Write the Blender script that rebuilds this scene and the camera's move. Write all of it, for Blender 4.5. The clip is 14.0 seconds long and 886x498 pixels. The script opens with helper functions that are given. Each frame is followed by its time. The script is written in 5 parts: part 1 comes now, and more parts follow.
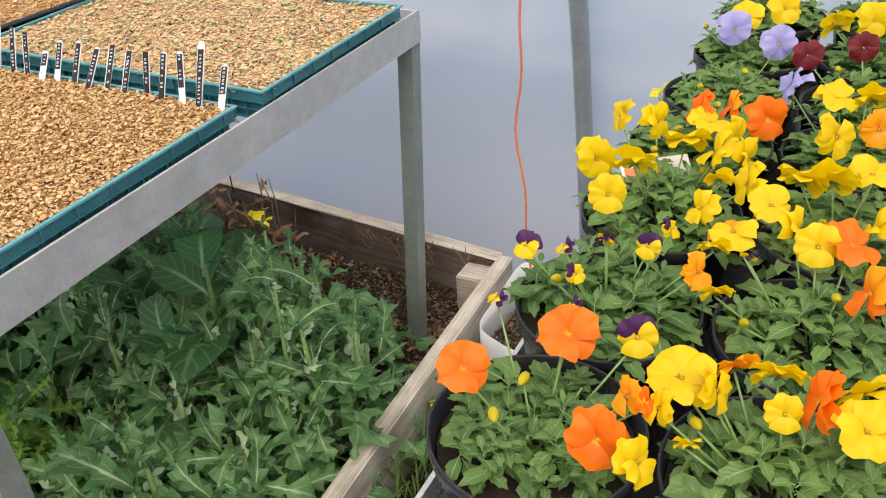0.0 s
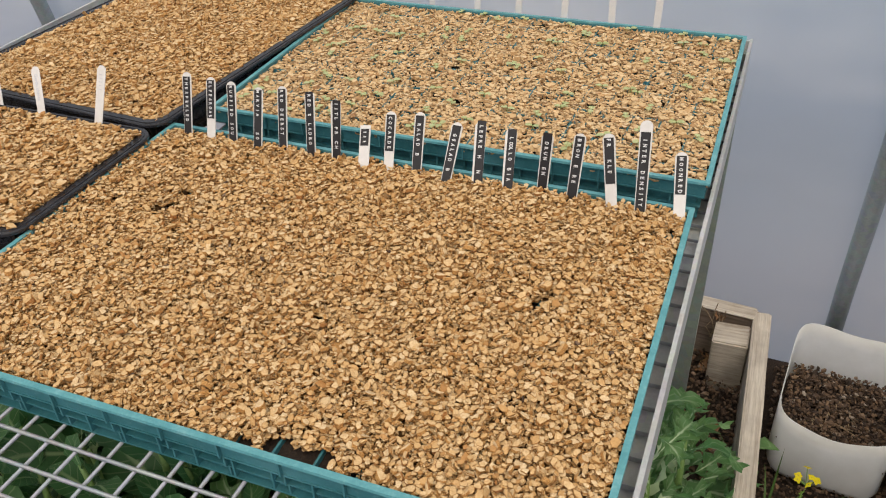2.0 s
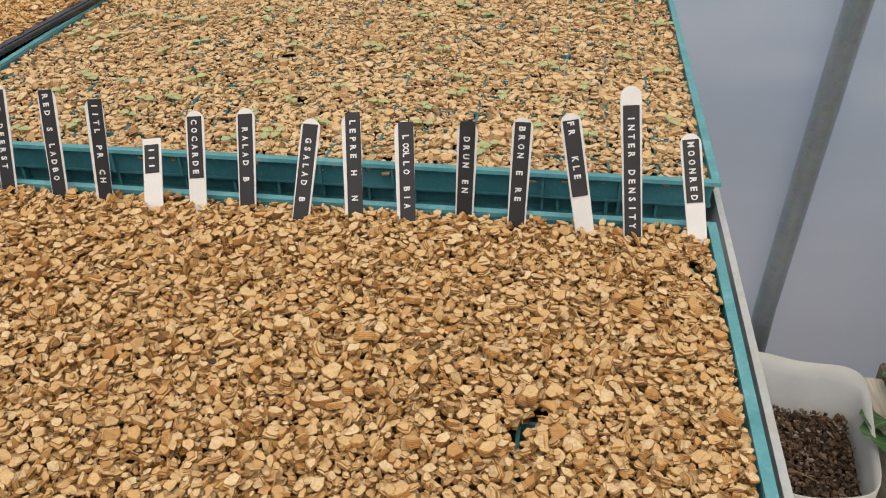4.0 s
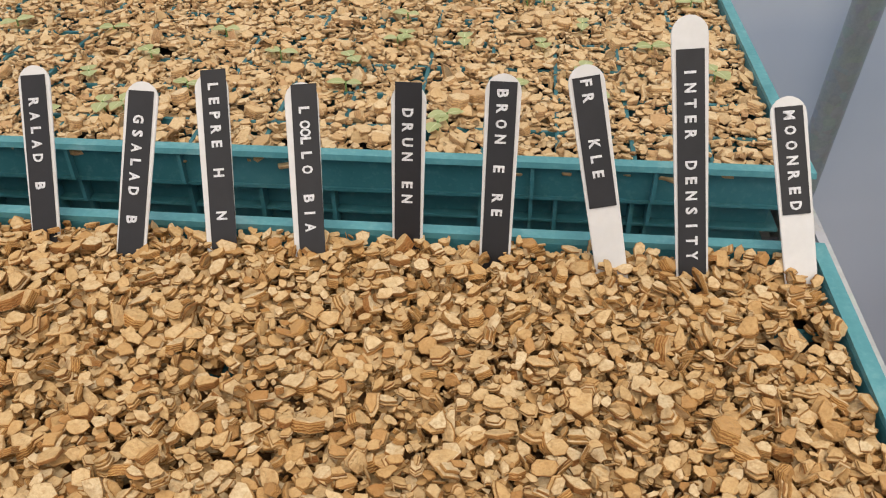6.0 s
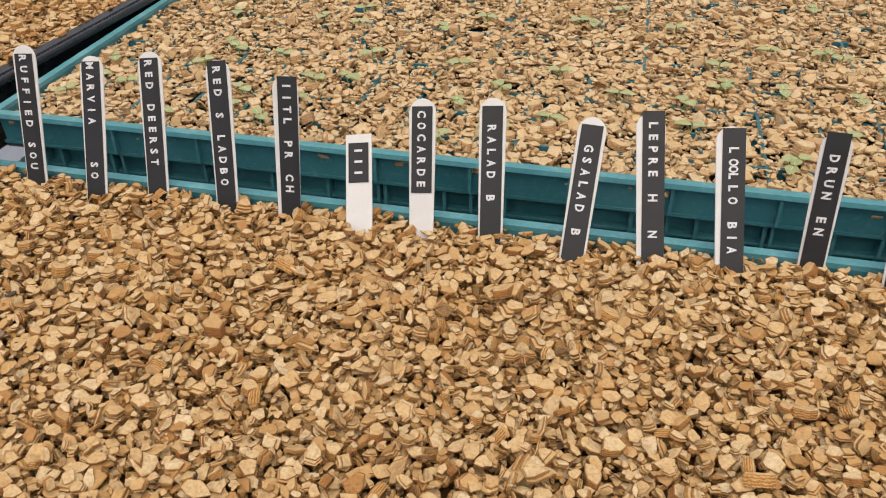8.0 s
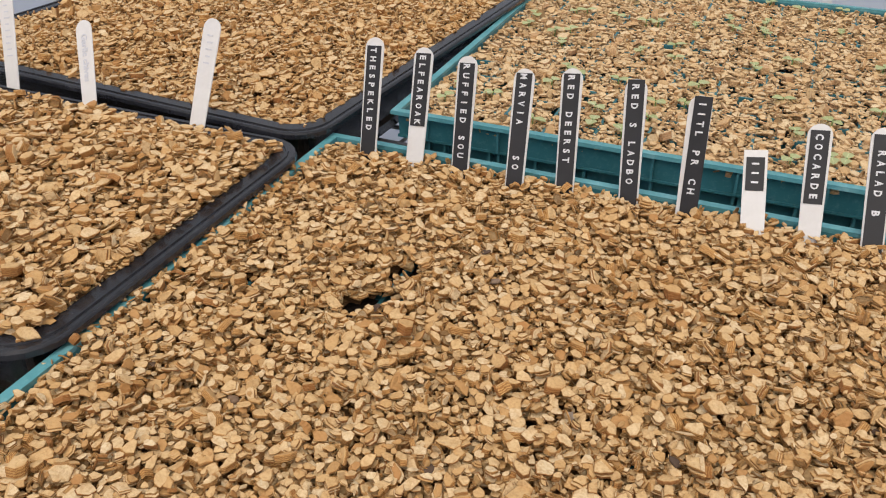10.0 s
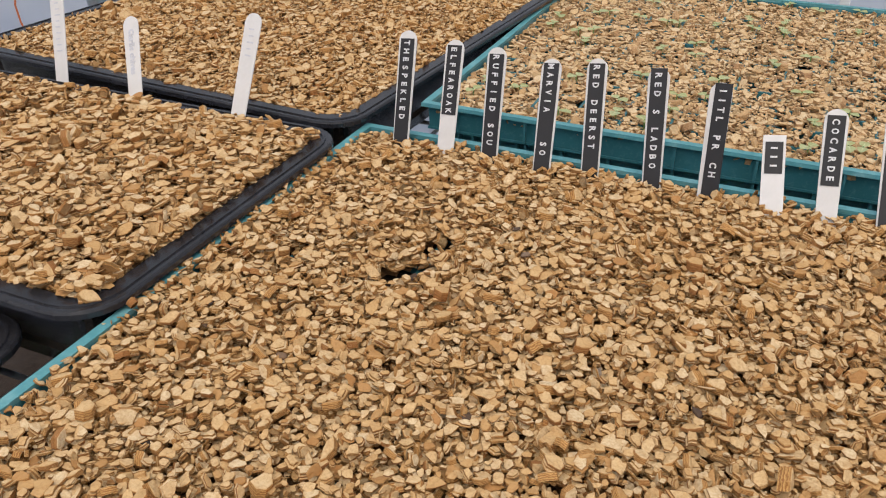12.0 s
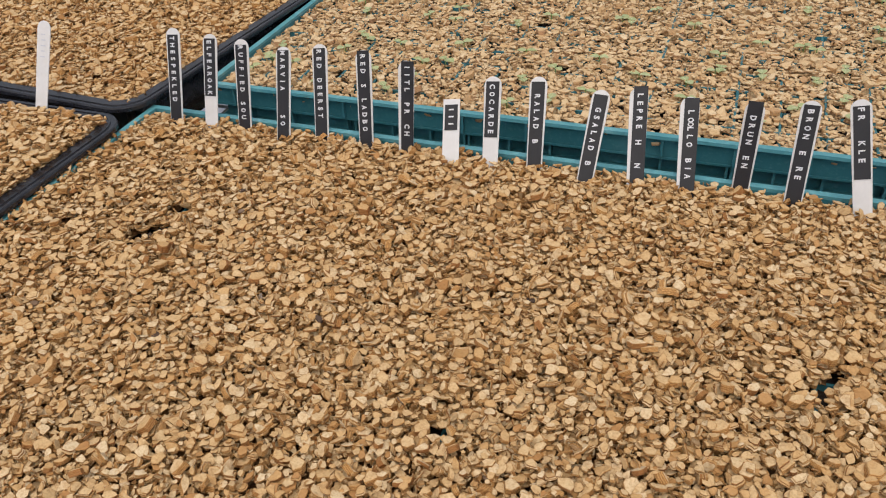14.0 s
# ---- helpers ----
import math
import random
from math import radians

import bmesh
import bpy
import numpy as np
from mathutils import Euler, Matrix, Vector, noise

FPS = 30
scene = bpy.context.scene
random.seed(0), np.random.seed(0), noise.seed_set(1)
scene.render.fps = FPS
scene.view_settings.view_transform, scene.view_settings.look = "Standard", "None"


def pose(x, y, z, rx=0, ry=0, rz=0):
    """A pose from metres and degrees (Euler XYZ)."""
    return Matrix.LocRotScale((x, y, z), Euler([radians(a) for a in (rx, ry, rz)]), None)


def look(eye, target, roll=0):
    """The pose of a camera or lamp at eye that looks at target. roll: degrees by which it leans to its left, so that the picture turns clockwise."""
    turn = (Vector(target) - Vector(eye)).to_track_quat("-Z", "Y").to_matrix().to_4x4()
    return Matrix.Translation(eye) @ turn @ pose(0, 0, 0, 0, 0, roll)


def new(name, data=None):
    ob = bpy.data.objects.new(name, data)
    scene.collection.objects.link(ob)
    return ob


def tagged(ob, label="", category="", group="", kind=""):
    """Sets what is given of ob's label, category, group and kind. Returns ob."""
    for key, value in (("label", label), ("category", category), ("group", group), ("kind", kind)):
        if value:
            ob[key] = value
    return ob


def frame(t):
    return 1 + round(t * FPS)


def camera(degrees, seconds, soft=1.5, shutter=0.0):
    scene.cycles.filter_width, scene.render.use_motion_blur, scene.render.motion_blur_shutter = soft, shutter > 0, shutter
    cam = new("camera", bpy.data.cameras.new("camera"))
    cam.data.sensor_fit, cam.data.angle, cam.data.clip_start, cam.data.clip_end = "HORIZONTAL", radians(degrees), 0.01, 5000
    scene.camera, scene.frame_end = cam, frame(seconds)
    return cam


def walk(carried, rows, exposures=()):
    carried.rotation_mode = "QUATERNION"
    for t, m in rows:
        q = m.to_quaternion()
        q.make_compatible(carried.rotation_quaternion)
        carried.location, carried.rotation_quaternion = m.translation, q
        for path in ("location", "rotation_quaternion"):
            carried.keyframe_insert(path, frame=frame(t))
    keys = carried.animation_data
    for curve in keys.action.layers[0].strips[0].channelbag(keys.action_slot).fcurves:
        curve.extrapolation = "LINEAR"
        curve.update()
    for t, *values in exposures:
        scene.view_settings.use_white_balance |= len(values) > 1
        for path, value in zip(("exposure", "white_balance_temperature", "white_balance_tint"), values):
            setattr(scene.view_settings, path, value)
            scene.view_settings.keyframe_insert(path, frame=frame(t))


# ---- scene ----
from functools import lru_cache

cam = camera(55.5, 14.0, soft=1.1)
PATH = [
    (0, (0.75, -0.767, 1.285), (-0.085, 0.684, 0.19), -3.6),
    (0.5, (0.562, -0.682, 1.301), (-0.323, 0.727, 0.192), -4.1),
    (1, (0.371, -0.682, 1.278), (-0.501, 0.712, 0.141), -2.9),
    (1.5, (0.158, -0.74, 1.287), (-0.564, 0.728, 0.137), -6.2),
    (2, (0.063, -0.701, 1.298), (-0.609, 0.774, 0.127), -2.8),
    (2.5, (0.012, -0.655, 1.283), (-0.669, 0.813, 0.107), -1.3),
    (3, (-0.071, -0.676, 1.265), (-0.643, 0.829, 0.078), -3.2),
    (3.5, (-0.088, -0.633, 1.207), (-0.482, 0.868, -0.055), -3.0),
    (4, (-0.074, -0.437, 1.113), (-0.381, 1.203, 0.01), -1.1),
    (4.2, (-0.066, -0.362, 1.085), (-0.383, 1.268, -0.03), -1.4),
    (6.3, (-0.114, -0.25, 1.028), (-0.317, 1.343, -0.164), -0.7),
    (6.5, (-0.132, -0.258, 1.031), (-0.343, 1.348, -0.142), -0.4),
    (7, (-0.168, -0.278, 1.039), (-0.445, 1.33, -0.117), -0.3),
    (7.5, (-0.196, -0.3, 1.047), (-0.538, 1.306, -0.096), -0.3),
    (8, (-0.218, -0.321, 1.055), (-0.63, 1.275, -0.076), -0.3),
    (8.5, (-0.245, -0.343, 1.063), (-0.723, 1.25, -0.048), 0.2),
    (9, (-0.286, -0.379, 1.077), (-0.884, 1.185, -0.016), 0.1),
    (9.2, (-0.3, -0.393, 1.077), (-0.931, 1.163, -0.009), 0.5),
    (11.3, (-0.339, -0.465, 1.063), (-1.038, 1.098, 0.029), 0.5),
    (11.5, (-0.335, -0.465, 1.063), (-1.038, 1.097, 0.031), 0.5),
    (12, (-0.325, -0.466, 1.067), (-1.046, 1.091, 0.04), 0.1),
    (12.5, (-0.308, -0.476, 1.062), (-1.052, 1.077, 0.044), -0.5),
    (13, (-0.262, -0.428, 1.083), (-0.988, 1.131, 0.062), -2.0),
    (13.5, (-0.204, -0.443, 1.105), (-0.881, 1.139, 0.085), -2.4),
    (14, (-0.148, -0.503, 1.142), (-0.758, 1.002, -0.025), -2.8),
]
walk(cam, [(t, look(eye, target, roll)) for t, eye, target, roll in PATH], exposures=[(0, 1.62, 7200, 10), (0.5, 1.43, 7200, 10), (1.5, 1.2, 7250, 10), (2.5, 1.03, 7600, 8), (4, 1.03, 7450, 8), (6.5, 1.04, 7350, 9), (9, 1.04, 7100, 10), (11.5, 0.99, 6900, 10), (14, 0.94, 6800, 10)])

# ---- light: overcast sky and a wide soft sun through the tunnel film ----
world = bpy.data.worlds.new("sky")
scene.world = world
world.use_nodes = True
wn = world.node_tree.nodes
sky = wn.new("ShaderNodeTexSky")
sky.sky_type, sky.sun_disc = "NISHITA", False
sky.sun_elevation, sky.sun_rotation = radians(55), radians(200)
world.node_tree.links.new(sky.outputs[0], wn["Background"].inputs[0])
wn["Background"].inputs[1].default_value = 0.15
sun_data = bpy.data.lights.new("sun", "SUN")
sun_data.energy, sun_data.angle, sun_data.color = 1.35, radians(70), (1.0, 0.93, 0.84)
sun = new("sun", sun_data)
sun.matrix_world = look((0.6, -1.6, 4), (0, 0, 0))

# ---- materials ----


class Nodes:
    """A small wrapper to write node materials in few lines."""

    def __init__(self, name, rough=0.6, metal=0.0):
        self.mat = bpy.data.materials.new(name)
        self.mat.use_nodes = True
        self.tree = self.mat.node_tree
        self.bsdf = self.tree.nodes["Principled BSDF"]
        self.out = self.tree.nodes["Material Output"]
        self.bsdf.inputs["Roughness"].default_value = rough
        self.bsdf.inputs["Metallic"].default_value = metal

    def add(self, kind, **sets):
        node = self.tree.nodes.new("ShaderNode" + kind)
        for key, value in sets.items():
            node.inputs[key.replace("_", " ")].default_value = value
        return node

    def link(self, a, b):
        self.tree.links.new(a, b)

    def coords(self, kind="Object"):
        return self.add("TexCoord").outputs[kind]

    def noise(self, scale, detail=4.0, rough=0.6, stretch=None):
        node = self.add("TexNoise", Scale=scale, Detail=detail, Roughness=rough)
        source = self.coords()
        if stretch:
            mapping = self.add("Mapping")
            mapping.inputs["Scale"].default_value = stretch
            self.link(source, mapping.inputs["Vector"])
            source = mapping.outputs[0]
        self.link(source, node.inputs["Vector"])
        return node.outputs[0]

    def ramp(self, source, stops):
        node = self.add("ValToRGB")
        while len(node.color_ramp.elements) < len(stops):
            node.color_ramp.elements.new(0.5)
        for element, (at, colour) in zip(node.color_ramp.elements, stops):
            element.position, element.color = at, (*colour, 1)
        self.link(source, node.inputs[0])
        return node.outputs[0]

    def mix(self, factor, a, b, blend="MIX"):
        node = self.tree.nodes.new("ShaderNodeMix")
        node.data_type, node.blend_type = "RGBA", blend
        for value, socket in ((factor, node.inputs[0]), (a, node.inputs[6]), (b, node.inputs[7])):
            if isinstance(value, bpy.types.NodeSocket):
                self.link(value, socket)
            elif isinstance(value, tuple):
                socket.default_value = (*value, 1)
            else:
                socket.default_value = value
        return node.outputs[2]

    def math(self, op, a, b=0.0):
        node = self.tree.nodes.new("ShaderNodeMath")
        node.operation = op
        for value, socket in ((a, node.inputs[0]), (b, node.inputs[1])):
            if isinstance(value, bpy.types.NodeSocket):
                self.link(value, socket)
            else:
                socket.default_value = value
        return node.outputs[0]

    def attr(self, name):
        node = self.tree.nodes.new("ShaderNodeAttribute")
        node.attribute_name = name
        return node.outputs["Fac"]

    def colour(self, socket):
        self.link(socket, self.bsdf.inputs["Base Color"])

    def bump(self, height, strength=0.3, distance=0.001):
        node = self.add("Bump", Strength=strength, Distance=distance)
        self.link(height, node.inputs["Height"])
        self.link(node.outputs[0], self.bsdf.inputs["Normal"])

    def shine_through(self, colour, share):
        """Mixes in light that passes through a thin sheet."""
        sheet = self.add("BsdfTranslucent")
        self.link(colour, sheet.inputs[0])
        node = self.add("MixShader")
        node.inputs[0].default_value = share
        self.link(self.bsdf.outputs[0], node.inputs[1])
        self.link(sheet.outputs[0], node.inputs[2])
        self.link(node.outputs[0], self.out.inputs["Surface"])


def mottled(name, stops, scale=40.0, rough=0.6, metal=0.0, bump=0.3, distance=0.001, stretch=None, fine=400.0):
    n = Nodes(name, rough, metal)
    broad = n.noise(scale, 5, 0.65, stretch)
    grain = n.noise(fine, 3, 0.6)
    n.colour(n.mix(0.25, n.ramp(broad, stops), n.ramp(grain, stops)))
    n.bump(n.math("ADD", broad, n.math("MULTIPLY", grain, 0.5)), bump, distance)
    return n.mat


def make_vermiculite(name, bleach):
    """bleach: how far the flakes have dried to a pale buff."""
    n = Nodes(name, 0.62)
    island = n.tree.nodes.new("ShaderNodeNewGeometry").outputs["Random Per Island"]
    tone = n.ramp(island, [(0.0, (0.42, 0.20, 0.065)), (0.10, (0.57, 0.345, 0.145)), (0.3, (0.645, 0.435, 0.215)), (0.65, (0.68, 0.485, 0.262)), (1.0, (0.725, 0.575, 0.365))])
    grain = n.noise(900, 3, 0.6)
    side = n.attr("side")
    stripe = n.math("ADD", n.math("MULTIPLY", n.math("SINE", n.math("MULTIPLY", n.math("ADD", side, n.math("MULTIPLY", grain, 0.35)), 34.0)), 0.5), 0.5)
    edge = n.mix(stripe, (0.34, 0.140, 0.035), (0.64, 0.37, 0.135))
    edge = n.mix(n.ramp(n.math("FRACT", n.math("MULTIPLY", island, 7.3)), [(0.6, (0, 0, 0)), (1.0, (0.75, 0.75, 0.75))]), edge, (0.27, 0.092, 0.022))
    tone = n.mix(n.ramp(n.noise(260, 4, 0.7), [(0.44, (0, 0, 0)), (0.66, (0.45, 0.45, 0.45))]), tone, (0.50, 0.28, 0.105))
    mask = n.ramp(side, [(0.16, (0, 0, 0)), (0.3, (1, 1, 1))])
    both = n.mix(mask, tone, edge)
    both = n.mix(n.math("MULTIPLY", n.ramp(grain, [(0.45, (0, 0, 0)), (0.68, (1, 1, 1))]), 0.45), both, (0.40, 0.20, 0.07))
    n.colour(n.mix(bleach, both, (0.76, 0.62, 0.42)))
    wrinkle = n.noise(420, 3, 0.55)
    n.bump(n.math("ADD", n.math("ADD", grain, n.math("MULTIPLY", wrinkle, 2.0)), n.math("MULTIPLY", stripe, n.math("MULTIPLY", side, 0.8))), 0.7, 0.0007)
    n.bsdf.inputs["Specular IOR Level"].default_value = 0.35
    return n.mat


def make_soil():
    n = Nodes("soil", 0.9)
    a, b = n.noise(35, 6, 0.7), n.noise(320, 5, 0.75)
    n.colour(n.mix(0.5, n.ramp(a, [(0.3, (0.012, 0.008, 0.006)), (0.7, (0.06, 0.035, 0.022))]), n.ramp(b, [(0.35, (0.008, 0.006, 0.005)), (0.6, (0.05, 0.03, 0.02)), (0.75, (0.16, 0.10, 0.06))])))
    n.bump(n.math("ADD", a, b), 0.9, 0.006)
    return n.mat


def make_bark():
    n = Nodes("bark_mulch", 0.85)
    island = n.tree.nodes.new("ShaderNodeNewGeometry").outputs["Random Per Island"]
    tone = n.ramp(island, [(0.0, (0.030, 0.019, 0.013)), (0.4, (0.15, 0.092, 0.062)), (0.7, (0.25, 0.155, 0.098)), (0.9, (0.36, 0.22, 0.13)), (1.0, (0.56, 0.48, 0.40))])
    n.colour(n.mix(n.noise(250, 4, 0.7), tone, (0.02, 0.012, 0.008)))
    n.bump(n.noise(300, 4), 0.5, 0.001)
    return n.mat


def make_leaf(name, dark, light, vein, share=0.3, rough=0.5, side_veins=0.14):
    n = Nodes(name, rough)
    rand = n.tree.nodes.new("ShaderNodeObjectInfo").outputs["Random"]
    island = n.tree.nodes.new("ShaderNodeNewGeometry").outputs["Random Per Island"]
    pick = n.math("ADD", n.math("MULTIPLY", rand, 0.5), n.math("MULTIPLY", island, 0.5))
    base = n.mix(pick, dark, light)
    blotch = n.noise(60, 4, 0.6)
    base = n.mix(n.math("MULTIPLY", blotch, 0.5), base, tuple(c * 0.6 for c in dark))
    across, along = n.attr("across"), n.attr("along")
    mid = n.ramp(across, [(0.035, (1, 1, 1)), (0.12, (0, 0, 0))])
    rib = n.math("SINE", n.math("MULTIPLY", n.math("SUBTRACT", along, n.math("MULTIPLY", across, 0.25)), 44.0))
    ribs = n.ramp(rib, [(0.86, (0, 0, 0)), (1.0, (side_veins, side_veins, side_veins))])
    mid = n.math("MULTIPLY", mid, n.ramp(along, [(0.45, (1, 1, 1)), (0.95, (0.15, 0.15, 0.15))]))
    green = n.mix(n.math("MAXIMUM", mid, ribs), base, vein)
    n.colour(green)
    n.bump(n.math("ADD", n.math("MULTIPLY", rib, -0.1), n.noise(180, 4)), 0.5, 0.002)
    n.shine_through(green, share)
    return n.mat


def make_petal(name, inner, outer, edge):
    n = Nodes(name, 0.6)
    across, along = n.attr("across"), n.attr("along")
    streak = n.noise(500, 2, 0.5)
    tone = n.ramp(n.math("ADD", along, n.math("MULTIPLY", n.math("SUBTRACT", streak, 0.5), 0.12)), [(0.06, inner), (0.17, outer), (1.0, edge)])
    n.colour(n.mix(n.math("MULTIPLY", n.noise(90, 3), 0.2), tone, tuple(c * 0.7 for c in outer)))
    n.bump(streak, 0.2, 0.0006)
    n.shine_through(tone, 0.35)
    return n.mat


def make_film():
    n = Nodes("tunnel_film", 0.45)
    broad = n.noise(1.3, 3, 0.5, (1.0, 1.0, 2.2))
    fine = n.noise(8, 4, 0.6)
    streak = n.noise(3, 4, 0.6, (6.0, 6.0, 0.5))
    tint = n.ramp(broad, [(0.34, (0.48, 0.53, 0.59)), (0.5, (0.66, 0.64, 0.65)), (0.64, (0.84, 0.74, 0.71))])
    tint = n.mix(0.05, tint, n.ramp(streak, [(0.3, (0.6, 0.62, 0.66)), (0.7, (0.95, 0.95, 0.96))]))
    # outdoor light and dark through the film, painted as colour bands by height
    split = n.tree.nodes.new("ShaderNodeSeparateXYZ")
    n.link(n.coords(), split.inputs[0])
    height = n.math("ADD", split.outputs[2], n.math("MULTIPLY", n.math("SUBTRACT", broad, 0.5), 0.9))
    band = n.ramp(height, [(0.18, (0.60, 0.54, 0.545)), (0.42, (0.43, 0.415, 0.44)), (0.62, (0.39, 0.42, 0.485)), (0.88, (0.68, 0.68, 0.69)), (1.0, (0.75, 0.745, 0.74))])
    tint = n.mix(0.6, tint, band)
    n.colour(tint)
    n.bump(n.math("ADD", fine, broad), 0.08, 0.01)
    n.shine_through(tint, 0.5)
    return n.mat


def make_wood(name, pale, mid, dark):
    n = Nodes(name, 0.85)
    grain = n.noise(26, 6, 0.7, (0.12, 1.0, 1.0))
    fibre = n.noise(160, 4, 0.7, (0.05, 1.0, 1.0))
    blot = n.noise(7, 4, 0.6)
    tone = n.mix(0.5, n.ramp(grain, [(0.3, dark), (0.5, mid), (0.68, pale)]), n.ramp(fibre, [(0.3, dark), (0.6, pale)]))
    n.colour(n.mix(n.ramp(blot, [(0.45, (0, 0, 0)), (0.7, (0.6, 0.6, 0.6))]), tone, tuple(c * 0.45 for c in dark)))
    n.bump(n.math("ADD", grain, fibre), 0.8, 0.003)
    return n.mat


def make_zinc(name, stops, rough=0.5):
    n = Nodes(name, rough, 0.55)
    spangle = n.add("TexVoronoi", Scale=90.0)
    n.link(n.coords(), spangle.inputs["Vector"])
    a, b = n.noise(14, 5, 0.7), n.noise(220, 3, 0.7)
    tone = n.mix(0.35, n.ramp(a, stops), n.ramp(b, stops))
    tone = n.mix(n.ramp(n.noise(55, 5, 0.75), [(0.60, (0, 0, 0)), (0.74, (0.5, 0.5, 0.5))]), tone, (0.20, 0.18, 0.16))
    n.colour(n.mix(0.10, tone, spangle.outputs["Color"], "SOFT_LIGHT"))
    n.bump(n.math("ADD", a, b), 0.15, 0.001)
    return n.mat


def make_teal():
    n = Nodes("teal_plastic", 0.42)
    a, b = n.noise(14, 5, 0.6), n.noise(260, 4, 0.7)
    tone = n.ramp(a, [(0.25, (0.024, 0.135, 0.160)), (0.55, (0.040, 0.185, 0.220)), (0.8, (0.080, 0.255, 0.295))])
    n.colour(n.mix(n.ramp(b, [(0.52, (0, 0, 0)), (0.8, (0.35, 0.35, 0.35))]), tone, (0.20, 0.40, 0.41)))
    n.bump(b, 0.15, 0.0008)
    n.shine_through(tone, 0.15)
    return n.mat


VERMICULITE = make_vermiculite("vermiculite", 0.0)
VERMICULITE_DRY = make_vermiculite("dry_vermiculite", 0.24)
SOIL = make_soil()
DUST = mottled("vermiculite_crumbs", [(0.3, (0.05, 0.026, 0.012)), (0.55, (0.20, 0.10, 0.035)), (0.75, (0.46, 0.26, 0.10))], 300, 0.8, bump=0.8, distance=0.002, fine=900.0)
BARK = make_bark()
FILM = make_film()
TEAL = make_teal()
TEAL_PALE = mottled("scuffed_teal_plastic", [(0.3, (0.050, 0.225, 0.260)), (0.55, (0.095, 0.310, 0.350)), (0.75, (0.26, 0.47, 0.50))], 45, 0.45, bump=0.15)
BLACK = mottled("black_plastic", [(0.3, (0.010, 0.010, 0.012)), (0.6, (0.022, 0.022, 0.026)), (0.8, (0.06, 0.056, 0.056))], 30, 0.26, bump=0.10)
ZINC = make_zinc("galvanised_angle", [(0.3, (0.42, 0.43, 0.44)), (0.55, (0.56, 0.57, 0.57)), (0.75, (0.70, 0.70, 0.69))], 0.6)
ZINC_DULL = make_zinc("galvanised_tube", [(0.3, (0.26, 0.30, 0.32)), (0.6, (0.37, 0.41, 0.43)), (0.8, (0.48, 0.51, 0.52))], 0.5)
ZINC_LEG = make_zinc("dull_zinc", [(0.3, (0.22, 0.25, 0.23)), (0.6, (0.31, 0.34, 0.32)), (0.8, (0.40, 0.42, 0.40))], 0.6)
WIRE = make_zinc("galvanised_wire", [(0.3, (0.26, 0.29, 0.32)), (0.6, (0.40, 0.43, 0.47)), (0.8, (0.56, 0.58, 0.60))], 0.55)
WOOD = make_wood("weathered_timber", (0.33, 0.255, 0.205), (0.19, 0.135, 0.105), (0.070, 0.047, 0.036))
WOOD_PALE = make_wood("bleached_timber", (0.74, 0.68, 0.60), (0.54, 0.47, 0.395), (0.24, 0.18, 0.135))
LABEL = mottled("label_plastic", [(0.3, (0.60, 0.59, 0.585)), (0.7, (0.70, 0.69, 0.69))], 60, 0.4, bump=0.05)
LABEL_DULL = mottled("dull_label_plastic", [(0.3, (0.50, 0.50, 0.51)), (0.7, (0.64, 0.64, 0.64))], 60, 0.5, bump=0.05)
TAPE = mottled("embossing_tape", [(0.3, (0.006, 0.006, 0.008)), (0.7, (0.014, 0.013, 0.017))], 120, 0.5, bump=0.12, distance=0.0004)
LETTER = mottled("embossed_white", [(0.3, (0.34, 0.34, 0.37)), (0.5, (0.66, 0.66, 0.69)), (0.7, (0.84, 0.84, 0.86))], 900, 0.5, bump=0.1)
PENCIL = mottled("pencil", [(0.3, (0.46, 0.47, 0.52)), (0.7, (0.62, 0.63, 0.68))], 900, 0.6, bump=0.0)
MUSTARD = make_leaf("mustard_leaf", (0.066, 0.20, 0.070), (0.24, 0.45, 0.165), (0.60, 0.74, 0.50), 0.42, 0.34, side_veins=0.22)
MIZUNA = make_leaf("mizuna_leaf", (0.13, 0.29, 0.035), (0.30, 0.50, 0.09), (0.40, 0.56, 0.22), 0.38)
COLLARD = make_leaf("broad_leaf", (0.050, 0.155, 0.055), (0.100, 0.26, 0.09), (0.36, 0.50, 0.26), side_veins=0.35)
CHOY = make_leaf("pak_choi_leaf", (0.065, 0.17, 0.055), (0.125, 0.27, 0.09), (0.50, 0.60, 0.42), side_veins=0.5)
PANSY_LEAF = make_leaf("pansy_leaf", (0.072, 0.165, 0.045), (0.25, 0.41, 0.11), (0.25, 0.42, 0.16), 0.36)
SEEDLING = make_leaf("seedling_leaf", (0.44, 0.52, 0.22), (0.64, 0.70, 0.40), (0.66, 0.72, 0.44))
GRASS = make_leaf("grass_blade", (0.06, 0.14, 0.03), (0.18, 0.28, 0.08), (0.2, 0.3, 0.1))
STEM = mottled("green_stem", [(0.3, (0.11, 0.22, 0.06)), (0.7, (0.24, 0.38, 0.13))], 60, 0.5, bump=0.1)
YELLOW = make_petal("yellow_petal", (0.36, 0.15, 0.005), (0.80, 0.55, 0.003), (0.84, 0.60, 0.005))
ORANGE = make_petal("orange_petal", (0.80, 0.36, 0.02), (0.90, 0.16, 0.003), (0.92, 0.20, 0.004))
GOLD = make_petal("golden_petal", (0.30, 0.10, 0.01), (0.90, 0.32, 0.004), (0.92, 0.40, 0.006))
PURPLE = make_petal("purple_petal", (0.30, 0.16, 0.02), (0.055, 0.010, 0.075), (0.075, 0.012, 0.10))
LAVENDER = make_petal("lavender_petal", (0.30, 0.24, 0.10), (0.34, 0.32, 0.66), (0.46, 0.44, 0.76))
